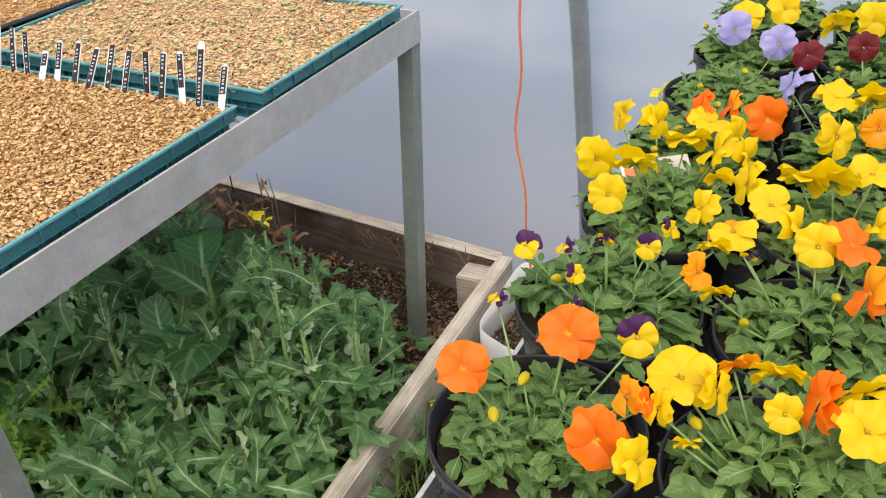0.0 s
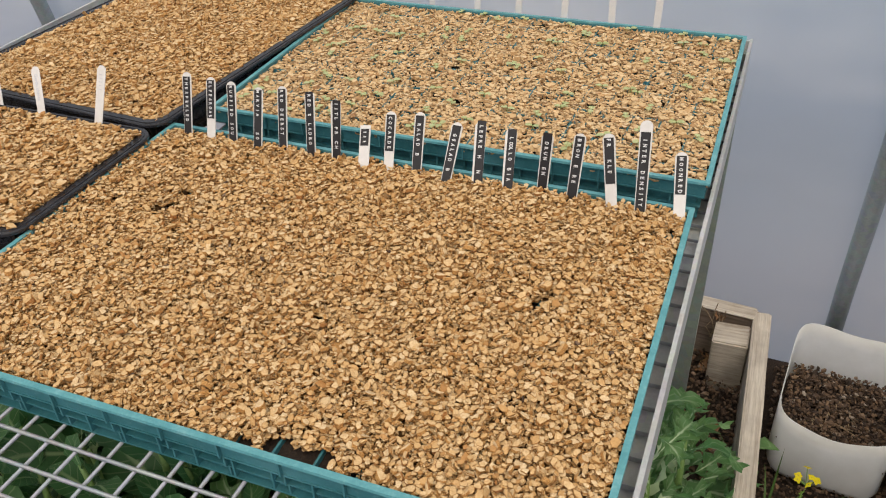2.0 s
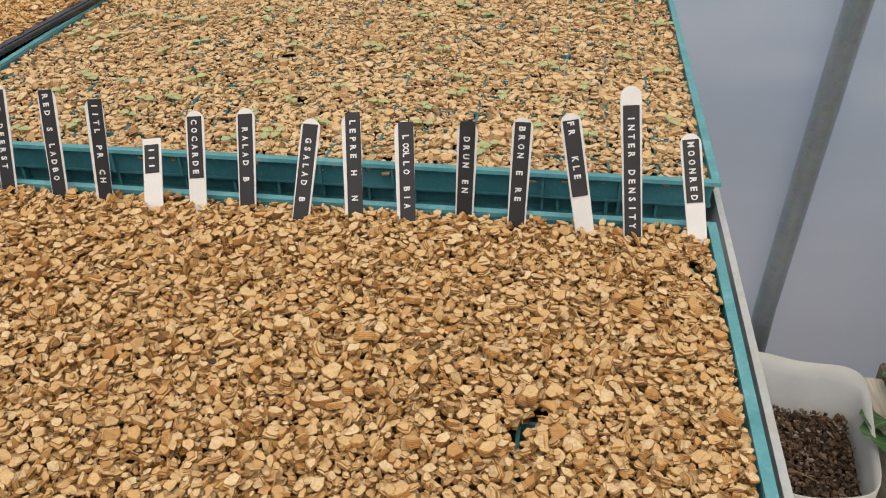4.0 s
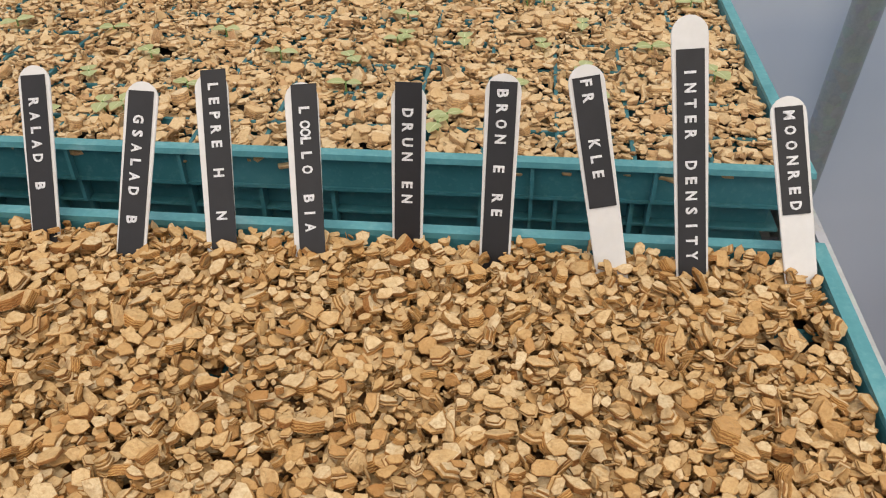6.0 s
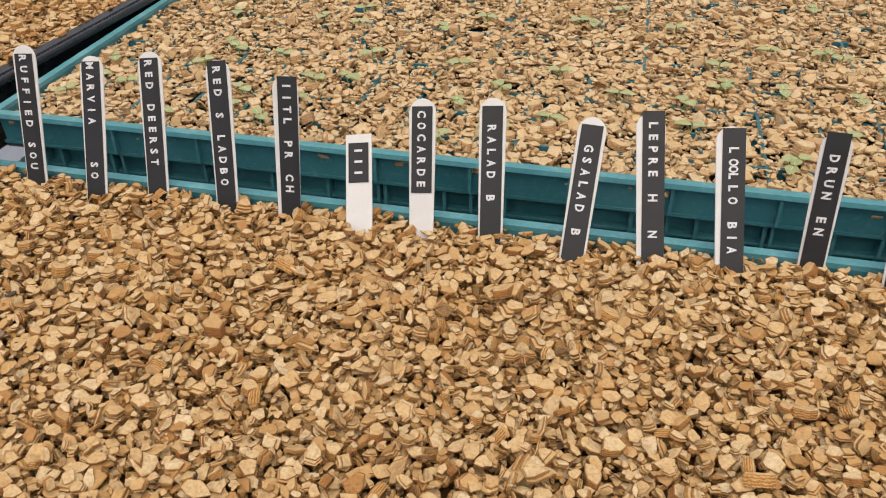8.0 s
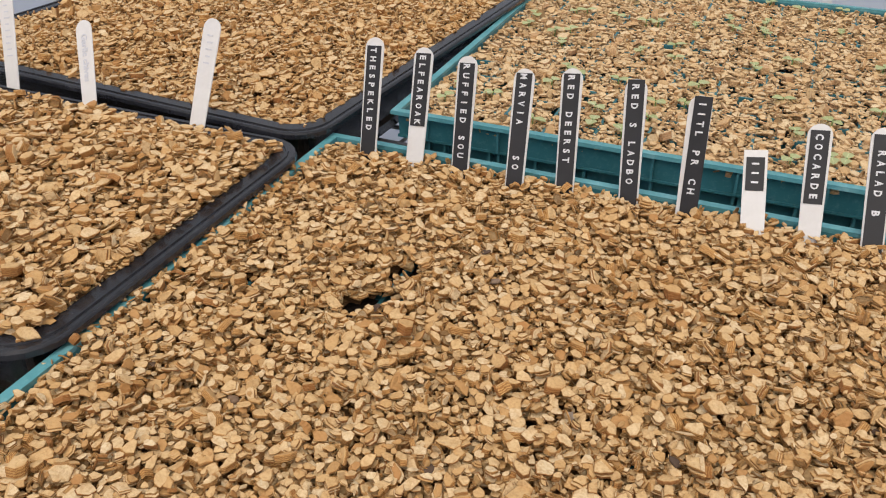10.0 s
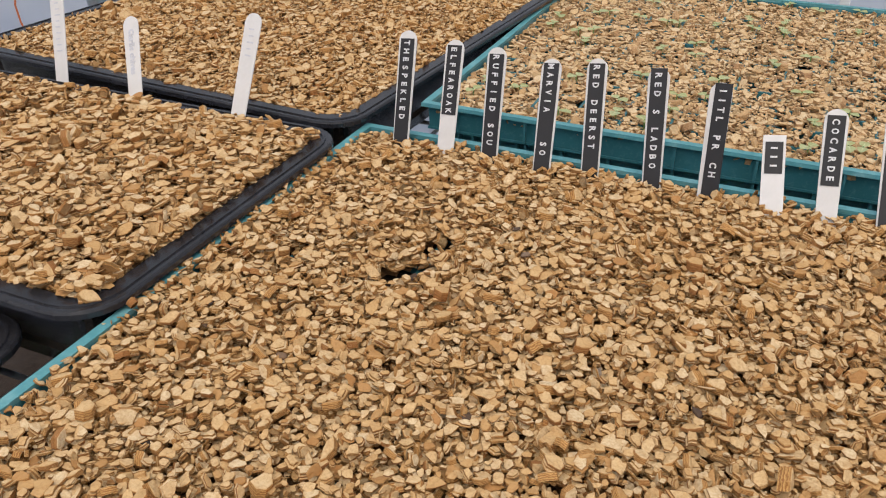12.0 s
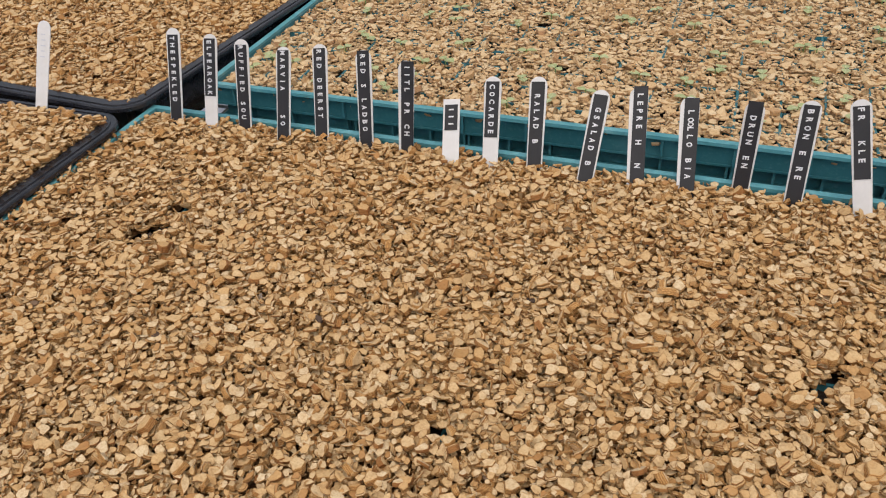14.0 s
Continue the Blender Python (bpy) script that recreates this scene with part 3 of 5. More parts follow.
# ---- teal cell trays ----
def cell_tray(m, w, d, columns, rows, label, grid=-0.0085):
    """Rim top at z = 0, back right corner at the origin."""
    tray = thing("cell_tray", label, "seed tray", m, group="teal cell trays")
    lip, deep, wall = 0.0052, 0.056, 0.0018
    def loop_wall(z0, z1, inset0, inset1, thick, name, label=""):
        """A closed band round the tray, its outer face leaning from inset0 below to inset1 above."""
        g = Geo()
        pts = []
        for z, i in ((z0, inset0), (z1, inset1), (z1, inset1 + thick), (z0, inset0 + thick)):
            pts += [(-w + i, -d + i, z), (-i, -d + i, z), (-i, -i, z), (-w + i, -i, z)]
        g.add(pts, [(4 * r + k, 4 * r + (k + 1) % 4, 4 * ((r + 1) % 4) + (k + 1) % 4, 4 * ((r + 1) % 4) + k) for r in range(4) for k in range(4)])
        return part(name, g.mesh(name, TEAL_PALE if label else TEAL), tray, label)
    loop_wall(-0.0180, -0.0022, 0.0046, 0.0040, 0.0014, "wall")
    loop_wall(-0.0315, -0.0195, 0.0115, 0.0110, 0.0014, "wall")
    loop_wall(-0.0448, -0.0328, 0.0140, 0.0135, 0.0014, "wall")
    loop_wall(-0.0022, 0.0004, 0.0, 0.0003, lip, "rim", "worn teal rim with a paler scuffed edge")
    loop_wall(-0.0196, -0.0180, 0.0036, 0.0036, 0.0092, "ledge")
    loop_wall(-0.0330, -0.0316, 0.0070, 0.0070, 0.0082, "ledge")
    loop_wall(-0.0467, -0.0449, 0.0085, 0.0085, 0.0075, "ledge")
    fin = Geo().box(-0.0008, 0.0008, 0.0012, 0.0050, -0.0180, -0.002)
    fin.box(-0.0008, 0.0008, 0.0052, 0.0115, -0.0317, -0.0195)
    fin.box(-0.0008, 0.0008, 0.0087, 0.0145, -0.0450, -0.0329)
    fin = fin.mesh("fin", TEAL)
    pitch = 0.0500
    for k in range(int(w / pitch)):
        x = -w + pitch * k + 0.026
        part("fin", fin, tray, m=pose(x, -d, 0))
        part("fin", fin, tray, m=pose(x, 0, 0, 0, 0, 180))
    for k in range(int(d / pitch)):
        y = -d + pitch * k + 0.026
        part("fin", fin, tray, m=pose(0, y, 0, 0, 0, 90))
        part("fin", fin, tray, m=pose(-w, y, 0, 0, 0, -90))
    inner_w, inner_d = w - 2 * lip, d - 2 * lip
    strip = Geo().box(-0.0009, 0.0009, -inner_d / 2, inner_d / 2, -0.04, grid).mesh("divider", TEAL)
    cross = Geo().box(-inner_w / 2, inner_w / 2, -0.0009, 0.0009, -0.04, grid - 0.0003).mesh("divider", TEAL)
    for k in range(1, columns):
        part("divider", strip, tray, m=pose(-w + lip + inner_w * k / columns, -d / 2, 0))
    for k in range(1, rows):
        part("divider", cross, tray, m=pose(-w / 2, -d + lip + inner_d * k / rows, 0))
    g = Geo()
    nx, ny = 120, 80
    pts = []
    for i in range(nx + 1):
        for j in range(ny + 1):
            x, y = -w + lip + inner_w * i / nx, -d + lip + inner_d * j / ny
            pts.append((x, y, -0.0130 + 0.0025 * noise.noise(Vector((x * 130, y * 130, w)))))
    g.add(pts, [(a, a + ny + 1, a + ny + 2, a + 1) for i in range(nx) for j in range(ny) for a in [i * (ny + 1) + j]])
    soil = thing("potting_soil", "black peaty compost filling the tray cells", "soil", m, kind="stuff", data=g.mesh("potting_soil", SOIL, smooth=True))
    return tray


TRAY_FRONT = pose(0.0072, 0.0060, 0.85, 0, 0, 1.5)
TRAY_BACK = pose(0.003, 0.447, 0.852, 0, 0, 1.6)
cell_tray(TRAY_FRONT, 0.600, 0.403, 18, 12, "weathered teal plastic cell tray brimming with vermiculite")
cell_tray(TRAY_BACK, 0.588, 0.397, 18, 12, "teal plastic cell tray with sprouting seedlings", -0.0050)


FINE_LIFT = 0.0034


def vermiculite(m, label, *area, **how):
    v, t, s = strew(*area, **how)
    x0, x1, y0, y1 = area
    fv, ft, fs = strew(x0, x1, y0, y1, int(how["count"] * 0.5), FLAKES_FINE, 0.0008, 0.0028, how.get("bare", ()), how.get("crown", 0.0), 0.6, 0.3)
    fv = fv + (0, 0, FINE_LIFT)
    v, t, s = np.concatenate([v, fv]), np.concatenate([t, ft + len(v)]), np.concatenate([s, fs])
    thing("vermiculite", label, "vermiculite", m, kind="stuff", data=big_mesh("vermiculite", v, t, VERMICULITE_DRY if label.startswith("thin") else VERMICULITE, side=s))


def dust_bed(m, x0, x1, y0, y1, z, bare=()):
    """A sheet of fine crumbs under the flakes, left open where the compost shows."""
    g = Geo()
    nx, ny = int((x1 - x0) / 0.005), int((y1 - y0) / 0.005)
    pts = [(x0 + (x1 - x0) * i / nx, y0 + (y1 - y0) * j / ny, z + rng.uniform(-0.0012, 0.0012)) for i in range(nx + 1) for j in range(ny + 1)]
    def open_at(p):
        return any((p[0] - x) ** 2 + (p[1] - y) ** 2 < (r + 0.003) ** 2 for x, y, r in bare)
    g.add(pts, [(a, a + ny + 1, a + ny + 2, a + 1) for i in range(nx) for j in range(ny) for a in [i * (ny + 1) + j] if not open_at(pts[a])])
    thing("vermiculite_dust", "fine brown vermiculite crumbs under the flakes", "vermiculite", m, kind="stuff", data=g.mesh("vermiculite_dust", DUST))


BARE_FRONT = [(-0.5010, -0.1610, 0.0085), (-0.4945, -0.1545, 0.0085), (-0.4885, -0.1490, 0.0060), (-0.4927, -0.1270, 0.0090), (-0.0999, -0.1783, 0.0050), (-0.1041, -0.1862, 0.0060), (-0.0957, -0.1715, 0.0040), (-0.2576, -0.3933, 0.0080), (-0.2315, -0.3890, 0.0120), (-0.2155, -0.3924, 0.0100), (-0.1995, -0.3908, 0.0120), (-0.1676, -0.3966, 0.0070), (-0.1964, -0.0798, 0.0050), (-0.0910, -0.2956, 0.0040), (-0.0170, -0.0480, 0.0060), (-0.0300, -0.0520, 0.0050), (-0.5566, -0.1594, 0.0070), (-0.4057, -0.2034, 0.0045), (-0.2615, -0.0831, 0.0040), (-0.2681, -0.2600, 0.0060), (-0.3699, -0.0993, 0.0040), (-0.4870, -0.3663, 0.0050)]
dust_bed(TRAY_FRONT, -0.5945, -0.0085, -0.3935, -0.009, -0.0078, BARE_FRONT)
vermiculite(TRAY_FRONT @ pose(0, 0, -0.0100), "golden tan coarse vermiculite flakes heaped in the tray", -0.5955, -0.0075, -0.3945, -0.008, count=39000, shapes=FLAKES_RICH, smallest=0.0012, largest=0.0052, bare=BARE_FRONT, crown=0.005, steep=0.17, flat=0.36)
thin = [(rng.uniform(-0.57, -0.02), rng.uniform(-0.37, -0.01), rng.uniform(0.002, 0.007)) for _ in range(60)]
vermiculite(TRAY_BACK @ pose(0, 0, -0.0085), "thin layer of pale buff vermiculite flakes over the cells", -0.582, -0.006, -0.391, -0.006, count=15500, shapes=FLAKES_LIGHT, smallest=0.0015, largest=0.0062, flat=0.22, steep=0.08, bare=thin)


vermiculite(TRAY_FRONT @ pose(0, 0, -0.0030), "vermiculite flakes spilt over the tray rim", -0.5985, -0.591, -0.23, -0.06, count=120, shapes=FLAKES_RICH, smallest=0.0012, largest=0.0042, flat=0.3, steep=0.05)
v, t, q = strew(-0.57, -0.02, -0.38, -0.03, 26, FLAKES_PLATE, 0.0015, 0.0045, crown=0.005)
thing("dark_crumbs", "dark bark crumbs scattered on the vermiculite", "crumbs", TRAY_FRONT @ pose(0, 0, -0.0015), kind="stuff", data=big_mesh("dark_crumbs", v, t, BARK, side=q))


# ---- black trays ----
def black_tray(m, w, d, label):
    """Flat flange at z = 0, back right corner at the origin, with rounded corners."""
    tray = thing("seed_tray", label, "seed tray", m, group="black seed trays")
    def ring(inset, z, r):
        pts = []
        for cx, cy, a0 in ((-inset - r, -inset - r, 0), (-w + inset + r, -inset - r, 90), (-w + inset + r, -d + inset + r, 180), (-inset - r, -d + inset + r, 270)):
            for k in range(7):
                a = radians(a0 + 15 * k)
                pts.append((cx + r * math.cos(a), cy + r * math.sin(a), z))
        return pts
    def shell(levels, name, label=""):
        g = Geo()
        rings = [ring(*level) for level in levels]
        n = len(rings[0])
        g.add([p for r in rings for p in r], [(i * n + k, i * n + (k + 1) % n, (i + 1) * n + (k + 1) % n, (i + 1) * n + k) for i in range(len(rings) - 1) for k in range(n)])
        part(name, g.mesh(name, BLACK, smooth=name == "wall"), tray, label)
    shell([(0.0012, -0.0045, 0.026), (0.0, -0.0040, 0.026), (0.0, -0.0012, 0.026), (0.0006, -0.0003, 0.0255), (0.0014, 0.0, 0.025), (0.0040, 0.0, 0.0235), (0.0042, 0.0008, 0.0235), (0.0052, 0.0008, 0.023), (0.0054, 0.0, 0.023), (0.0128, 0.0, 0.018), (0.0136, -0.0003, 0.0175), (0.0142, -0.0014, 0.017), (0.0146, -0.004, 0.0165)], "rim")
    shell([(0.0146, -0.004, 0.0165), (0.016, -0.025, 0.016), (0.021, -0.050, 0.014), (0.026, -0.054, 0.013), (0.06, -0.055, 0.01), (0.10, -0.055, 0.005)], "wall")
    return tray


def fill_black(m, w, d, count, level, **how):
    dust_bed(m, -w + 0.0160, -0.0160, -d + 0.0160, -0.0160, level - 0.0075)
    g = Geo()
    g.box(-w + 0.018, -0.018, -d + 0.018, -0.018, -0.04, level - 0.010)
    thing("potting_soil", "dark compost under the vermiculite", "soil", m, kind="stuff", data=g.mesh("potting_soil", SOIL))
    vermiculite(m @ pose(0, 0, level - 0.009), "golden tan vermiculite flakes filling the black tray", -w + 0.0130, -0.0130, -d + 0.0130, -0.0130, count=count, smallest=0.0014, largest=0.0062, **how)


FRONT_LEFT = pose(-0.5875, -0.042, 0.857, 0, 0, 1.4)
BACK_LEFT = pose(-0.571, 0.449, 0.858, 0, 0, -2.3)
black_tray(FRONT_LEFT, 0.374, 0.226, "black plastic seed tray filled with vermiculite")
fill_black(FRONT_LEFT, 0.374, 0.226, 9000, 0.0045, shapes=FLAKES_RICH, crown=0.004)
black_tray(BACK_LEFT, 0.372, 0.489, "long black plastic seed tray filled with vermiculite")
fill_black(BACK_LEFT, 0.372, 0.489, 12500, 0.0045, shapes=FLAKES_LIGHT, crown=0.004)
black_tray(pose(-0.622, -0.258, 0.838, 0, 0, 1.0), 0.36, 0.235, "empty black plastic seed tray on the bench mesh")


# ---- plant labels ----
def label_blank(width, length):
    """A flat tag with a rounded head, its foot at the origin, facing -y."""
    h, t = width / 2, 0.0011
    outline = [(-h * 0.86, 0), (h * 0.86, 0), (h, length - h)]
    outline += [(h * math.cos(a), length - h + h * math.sin(a)) for a in [math.pi * k / 10 for k in range(1, 10)]]
    outline += [(-h, length - h)]
    n = len(outline)
    g = Geo()
    b = 0.0003
    rings = [[(x * (1 - b / h), y, -t / 2) for x, y in outline], [(x, y, -t / 2 + b) for x, y in outline], [(x, y, t / 2 - b) for x, y in outline], [(x * (1 - b / h), y, t / 2) for x, y in outline]]
    pts = [(x, -z, y) for r in rings for x, y, z in r]
    faces = [(i * n + k, i * n + (k + 1) % n, (i + 1) * n + (k + 1) % n, (i + 1) * n + k) for i in range(3) for k in range(n)]
    faces += [tuple(range(n))[::-1], tuple(range(3 * n, 4 * n))]
    g.add(pts, faces)
    return g


def text_mesh(words, size, spread, material=None):
    data = bpy.data.curves.new("lettering", "FONT")
    data.body, data.size, data.space_character, data.extrude = words, size, spread, 0.0001
    data.offset = size * 0.035
    data.resolution_u = 2
    ob = bpy.data.objects.new("lettering", data)
    scene.collection.objects.link(ob)
    bpy.context.view_layer.update()
    me = bpy.data.meshes.new_from_object(ob.evaluated_get(bpy.context.evaluated_depsgraph_get()))
    bpy.data.objects.remove(ob)
    bpy.data.curves.remove(data)
    me.name = "lettering"
    me.materials.clear()
    me.materials.append(material or LETTER)
    return me


@lru_cache(maxsize=None)
def glyph(letter, size):
    me = text_mesh(letter, size, 1.0)
    xs = [v.co.x for v in me.vertices]
    mid = (min(xs) + max(xs)) / 2
    squeeze = min(1.0, 0.0030 / max(0.0001, max(xs) - min(xs)))
    return [((v.co.x - mid) * squeeze, v.co.y, v.co.z) for v in me.vertices], [tuple(p.vertices) for p in me.polygons]


def embossed(words, size, pitch):
    """Letters set at one even pitch, as a hand embosser stamps them; ~ closes up two letters."""
    g = Geo()
    at = 0.0015
    for letter in words:
        if letter == "~":
            at -= pitch * 0.45
            continue
        if letter != " ":
            points, faces = glyph(letter, size)
            g.add([(x + at, y, z) for x, y, z in points], faces)
        at += pitch
    return g.mesh("lettering", LETTER)


def tag_pose(foot, head):
    """The frame of a tag: z from foot to head, y away from the reader, x along the row."""
    foot, head = Vector(foot), Vector(head)
    up = (head - foot).normalized()
    side = Vector((1, 0.03, 0))
    side = (side - up * side.dot(up)).normalized()
    back = up.cross(side)
    m = Matrix((side, back, up)).transposed().to_4x4()
    return Matrix.Translation(foot) @ m


def plant_label(foot, head, words, tape_top, tape_end, first, square=False, sunk=0.02, shift=0.0, pitch=0.0051):
    """A white tag with a strip of black embossed tape; lengths in metres from the head down."""
    foot, head = Vector(foot), Vector(head)
    seen = (head - foot).length
    m = tag_pose(foot - (head - foot).normalized() * sunk, head)
    whole = seen + sunk
    tag = thing("plant_label", "white plastic plant label with black embossed tape reading " + words.replace("~", "").strip().lower() if words else "short white plant label with scuffed black tape", "plant label", m, group="taped plant labels")
    if square:
        blade = Geo().box(-0.006, 0.006, -0.0006, 0.0006, 0, whole, 0.0003)
    else:
        blade = label_blank(0.0122, whole)
    part("blade", blade.mesh("blade", LABEL), tag)
    low = max(0.002, whole - tape_end)
    tape = Geo().box(-0.0046 + shift, 0.0046 + shift, -0.0011, -0.0007, low, whole - tape_top, 0.0001)
    strip = part("tape", tape.mesh("tape", TAPE), tag, "glossy black embossed tape")
    if words:
        size = 0.0051
        text = part("lettering", embossed(words, size, pitch), strip, "raised white letters")
        text.matrix_basis = Matrix.Translation((-0.0019 + shift, -0.00125, whole - first)) @ Matrix(((0, 1, 0), (0, 0, -1), (-1, 0, 0))).to_4x4()
    else:
        for k in range(3):
            bar = Geo().box(-0.0018 + shift, 0.0018 + shift, -0.0013, -0.0011, whole - first - 0.005 * k - 0.0006, whole - first - 0.005 * k + 0.0004)
            part("mark", bar.mesh("mark", LETTER), strip)
    return tag


Z0 = 0.855
TAGS = [
    (-0.559, -0.024, -0.565, 0.001, 0.913, "THESPEKLED", 0.0050, 0.2, 0.0062),
    (-0.528, -0.023, -0.533, 0.002, 0.911, "ELFEAROAK", 0.0034, 0.046, 0.0045),
    (-0.499, -0.022, -0.504, -0.001, 0.911, "RUFFIED SOU", 0.0040, 0.2, 0.0045),
    (-0.464, -0.025, -0.470, 0.001, 0.908, "MARVIA   SO", 0.0026, 0.2, 0.0030),
    (-0.437, -0.016, -0.445, 0.010, 0.909, "RED DEERST", 0.0030, 0.2, 0.0040),
    (-0.400, -0.018, -0.408, 0.006, 0.910, "RED S LADBO", 0.0004, 0.2, 0.0030),
    (-0.368, -0.020, -0.372, -0.001, 0.909, "IITL PR CH", 0.0004, 0.2, 0.0030),
    (-0.334, -0.021, -0.340, 0.001, 0.883, "", 0.0040, 0.022, 0.0075),
    (-0.306, -0.018, -0.312, 0.009, 0.900, "COCARDE", 0.0035, 0.0415, 0.0055),
    (-0.276, -0.012, -0.282, 0.017, 0.900, "RALAD B", 0.0036, 0.2, 0.0120),
    (-0.238, -0.021, -0.237, 0.010, 0.899, "GSALAD B", 0.0034, 0.2, 0.0120),
    (-0.207, -0.016, -0.214, 0.016, 0.901, "LEPRE H  N", -0.0006, 0.2, 0.0040),
    (-0.175, -0.015, -0.181, 0.015, 0.899, "LO~O~LLO BIA", 0.0008, 0.2, 0.0085),
    (-0.141, -0.006, -0.141, 0.008, 0.904, "DRUN EN", -0.0004, 0.2, 0.0085),
    (-0.109, -0.011, -0.109, 0.010, 0.908, "BRON E RE", 0.0026, 0.2, 0.0050),
    (-0.070, -0.013, -0.083, 0.013, 0.911, "FR  KLE", 0.0040, 0.048, 0.0045),
    (-0.042, -0.012, -0.050, 0.024, 0.925, "INTER DENSITY", 0.0110, 0.2, 0.0170),
    (-0.006, -0.009, -0.014, 0.021, 0.899, "MOONRED", 0.0035, 0.040, 0.0050),
]
for bx, by, tx, ty, tz, words, tape_top, tape_end, first in TAGS:
    plant_label((bx, by, Z0), (tx, ty, tz), words, tape_top, tape_end, first, square=not words, shift=0.0012 if words.startswith(("LO~", "LEP", "IITL")) else 0.0, pitch=0.0047 if words == "ELFEAROAK" else 0.0051)


def blank_label(foot, head, label, scribble=0, sunk=0.02, group="white plant labels", width=0.0125, words=""):
    foot, head = Vector(foot), Vector(head)
    m = tag_pose(foot - (head - foot).normalized() * sunk, head)
    whole = (head - foot).length + sunk
    tag = thing("plant_label", label, "plant label", m, group=group)
    part("blade", label_blank(width, whole).mesh("blade", LABEL if width > 0.011 else LABEL_DULL), tag)
    if words:
        text = part("lettering", text_mesh(words, 0.0062, 1.0, PENCIL), tag, "faint pencil writing")
        text.matrix_basis = Matrix.Translation((-0.0018, -0.0007, whole - 0.009)) @ Matrix(((0, 1, 0), (0, 0, -1), (-1, 0, 0))).to_4x4()
    for k in range(scribble):
        z = whole - 0.010 - 0.0042 * k
        mark = Geo().box(-0.0022 + 0.0006 * (k % 2), 0.0016 + 0.0006 * (k % 3), -0.00075, -0.0006, z - 0.0009, z)
        part("pencil_mark", mark.mesh("pencil_mark", PENCIL), tag)


blank_label((-0.747, -0.056, 0.862), (-0.765, -0.030, 0.906), "white plastic label with faint pencil writing garlic chives", 0, words="Garlic chives")
blank_label((-0.663, -0.053, 0.862), (-0.6625, -0.025, 0.919), "white plastic label with faint pencil writing", 5)
blank_label((-0.822, -0.049, 0.862), (-0.835, -0.026, 0.917), "white plastic label with faint pencil writing", 9)
for x, z in ((-0.455, 0.915), (-0.382, 0.912), (-0.318, 0.918), (-0.249, 0.914), (-0.180, 0.917), (-0.117, 0.915)):
    blank_label((x, 0.441, 0.853), (x + rng.uniform(-0.004, 0.004), 0.450, z), "blank grey-white plastic label standing behind the seedlings", 0, width=0.0105)


# ---- leaves ----
def leaf_geo(g, length, width, teeth, depth, bend, stalk=0.25, cup=0.25, wave=0.0, m=None, seed=0, tip=1.0, columns=2, start=0.0, slot=0, jag=0.1, blunt=0.75, lobed=False, peak=0.75):
    """One leaf growing along +x and drooping; teeth: lobes a side; depth: how deep they cut."""
    steps = max(6, teeth * (4 if lobed else 2))
    lobe = ((1.0, 0.0), (0.80 - 0.25 * depth, -0.2), (1 - depth, -0.7), (1 - 0.55 * depth, -0.2)) if lobed else ((1.0, 1.0), (1 - depth, -0.5))
    r = random.Random(seed)
    verts, across, along = [], [], []
    x = z = 0.0
    angle = start
    rows = [k / columns for k in range(-columns, columns + 1)]
    for j in range(steps + 1):
        s = j / steps
        tooth = {-1: r.uniform(1 - jag, 1 + jag * 0.4), 0: 1.0, 1: r.uniform(1 - jag, 1 + jag * 0.4)}
        if j:
            x += math.cos(angle) * length / steps
            z += math.sin(angle) * length / steps
        angle -= bend / steps * (0.4 + 1.2 * s)
        if s < stalk:
            w = width * 0.085
        else:
            q = (s - stalk) / (1 - stalk)
            w = width * (math.sin(math.pi * min(1, q ** peak * 0.94 + 0.06)) ** blunt) * tip + width * 0.02
        notch, push = lobe[j % len(lobe)] if s >= stalk and teeth else (1.0, 0.0)
        if lobed and j % 4 == 0:
            push = 1.9
        for u in rows:
            edge = abs(u)
            ww = w * (notch if edge > 0.9 else 1 - 0.4 * (1 - notch)) * (tooth[(u > 0) - (u < 0)] if edge > 0.4 else 1.0)
            lift = cup * ww * edge * edge + wave * width * math.sin(s * 17 + (2 if u > 0 else 0) + seed) * edge
            fwd = 0.55 * length / steps * push * edge
            verts.append(Vector((x + fwd * math.cos(angle) - math.sin(angle) * lift, u * ww, z + math.cos(angle) * lift)))
            across.append(edge if s >= stalk else 0.0)
            along.append(s)
    n = len(rows)
    faces = [(a, a + n, a + n + 1, a + 1) for j in range(steps) for k in range(n - 1) for a in [j * n + k]]
    if m is not None:
        verts = [m @ v for v in verts]
    g.add(verts, faces, slot, across=across, along=along)


def leaf_mesh(name, material, **how):
    g = Geo()
    leaf_geo(g, **how)
    return g.mesh(name, material, smooth=True)


MUSTARD_LEAVES = [leaf_mesh("leaf", MUSTARD, length=L, width=W, teeth=T, depth=D, bend=B, stalk=0.32, cup=0.30, wave=0.40, seed=k, start=1.15, jag=0.5, lobed=True, peak=P) for k, (L, W, T, D, B, P) in enumerate(
    [(0.25, 0.040, 7, 0.66, 2.3, 1.2), (0.22, 0.038, 6, 0.70, 1.8, 1.4), (0.28, 0.041, 8, 0.62, 2.8, 1.1), (0.20, 0.033, 6, 0.74, 1.5, 1.3), (0.24, 0.034, 7, 0.80, 2.6, 1.0), (0.18, 0.033, 6, 0.67, 1.3, 1.5), (0.23, 0.041, 6, 0.72, 3.2, 1.3), (0.26, 0.033, 8, 0.80, 1.9, 1.0), (0.21, 0.036, 7, 0.76, 2.7, 1.2)])]
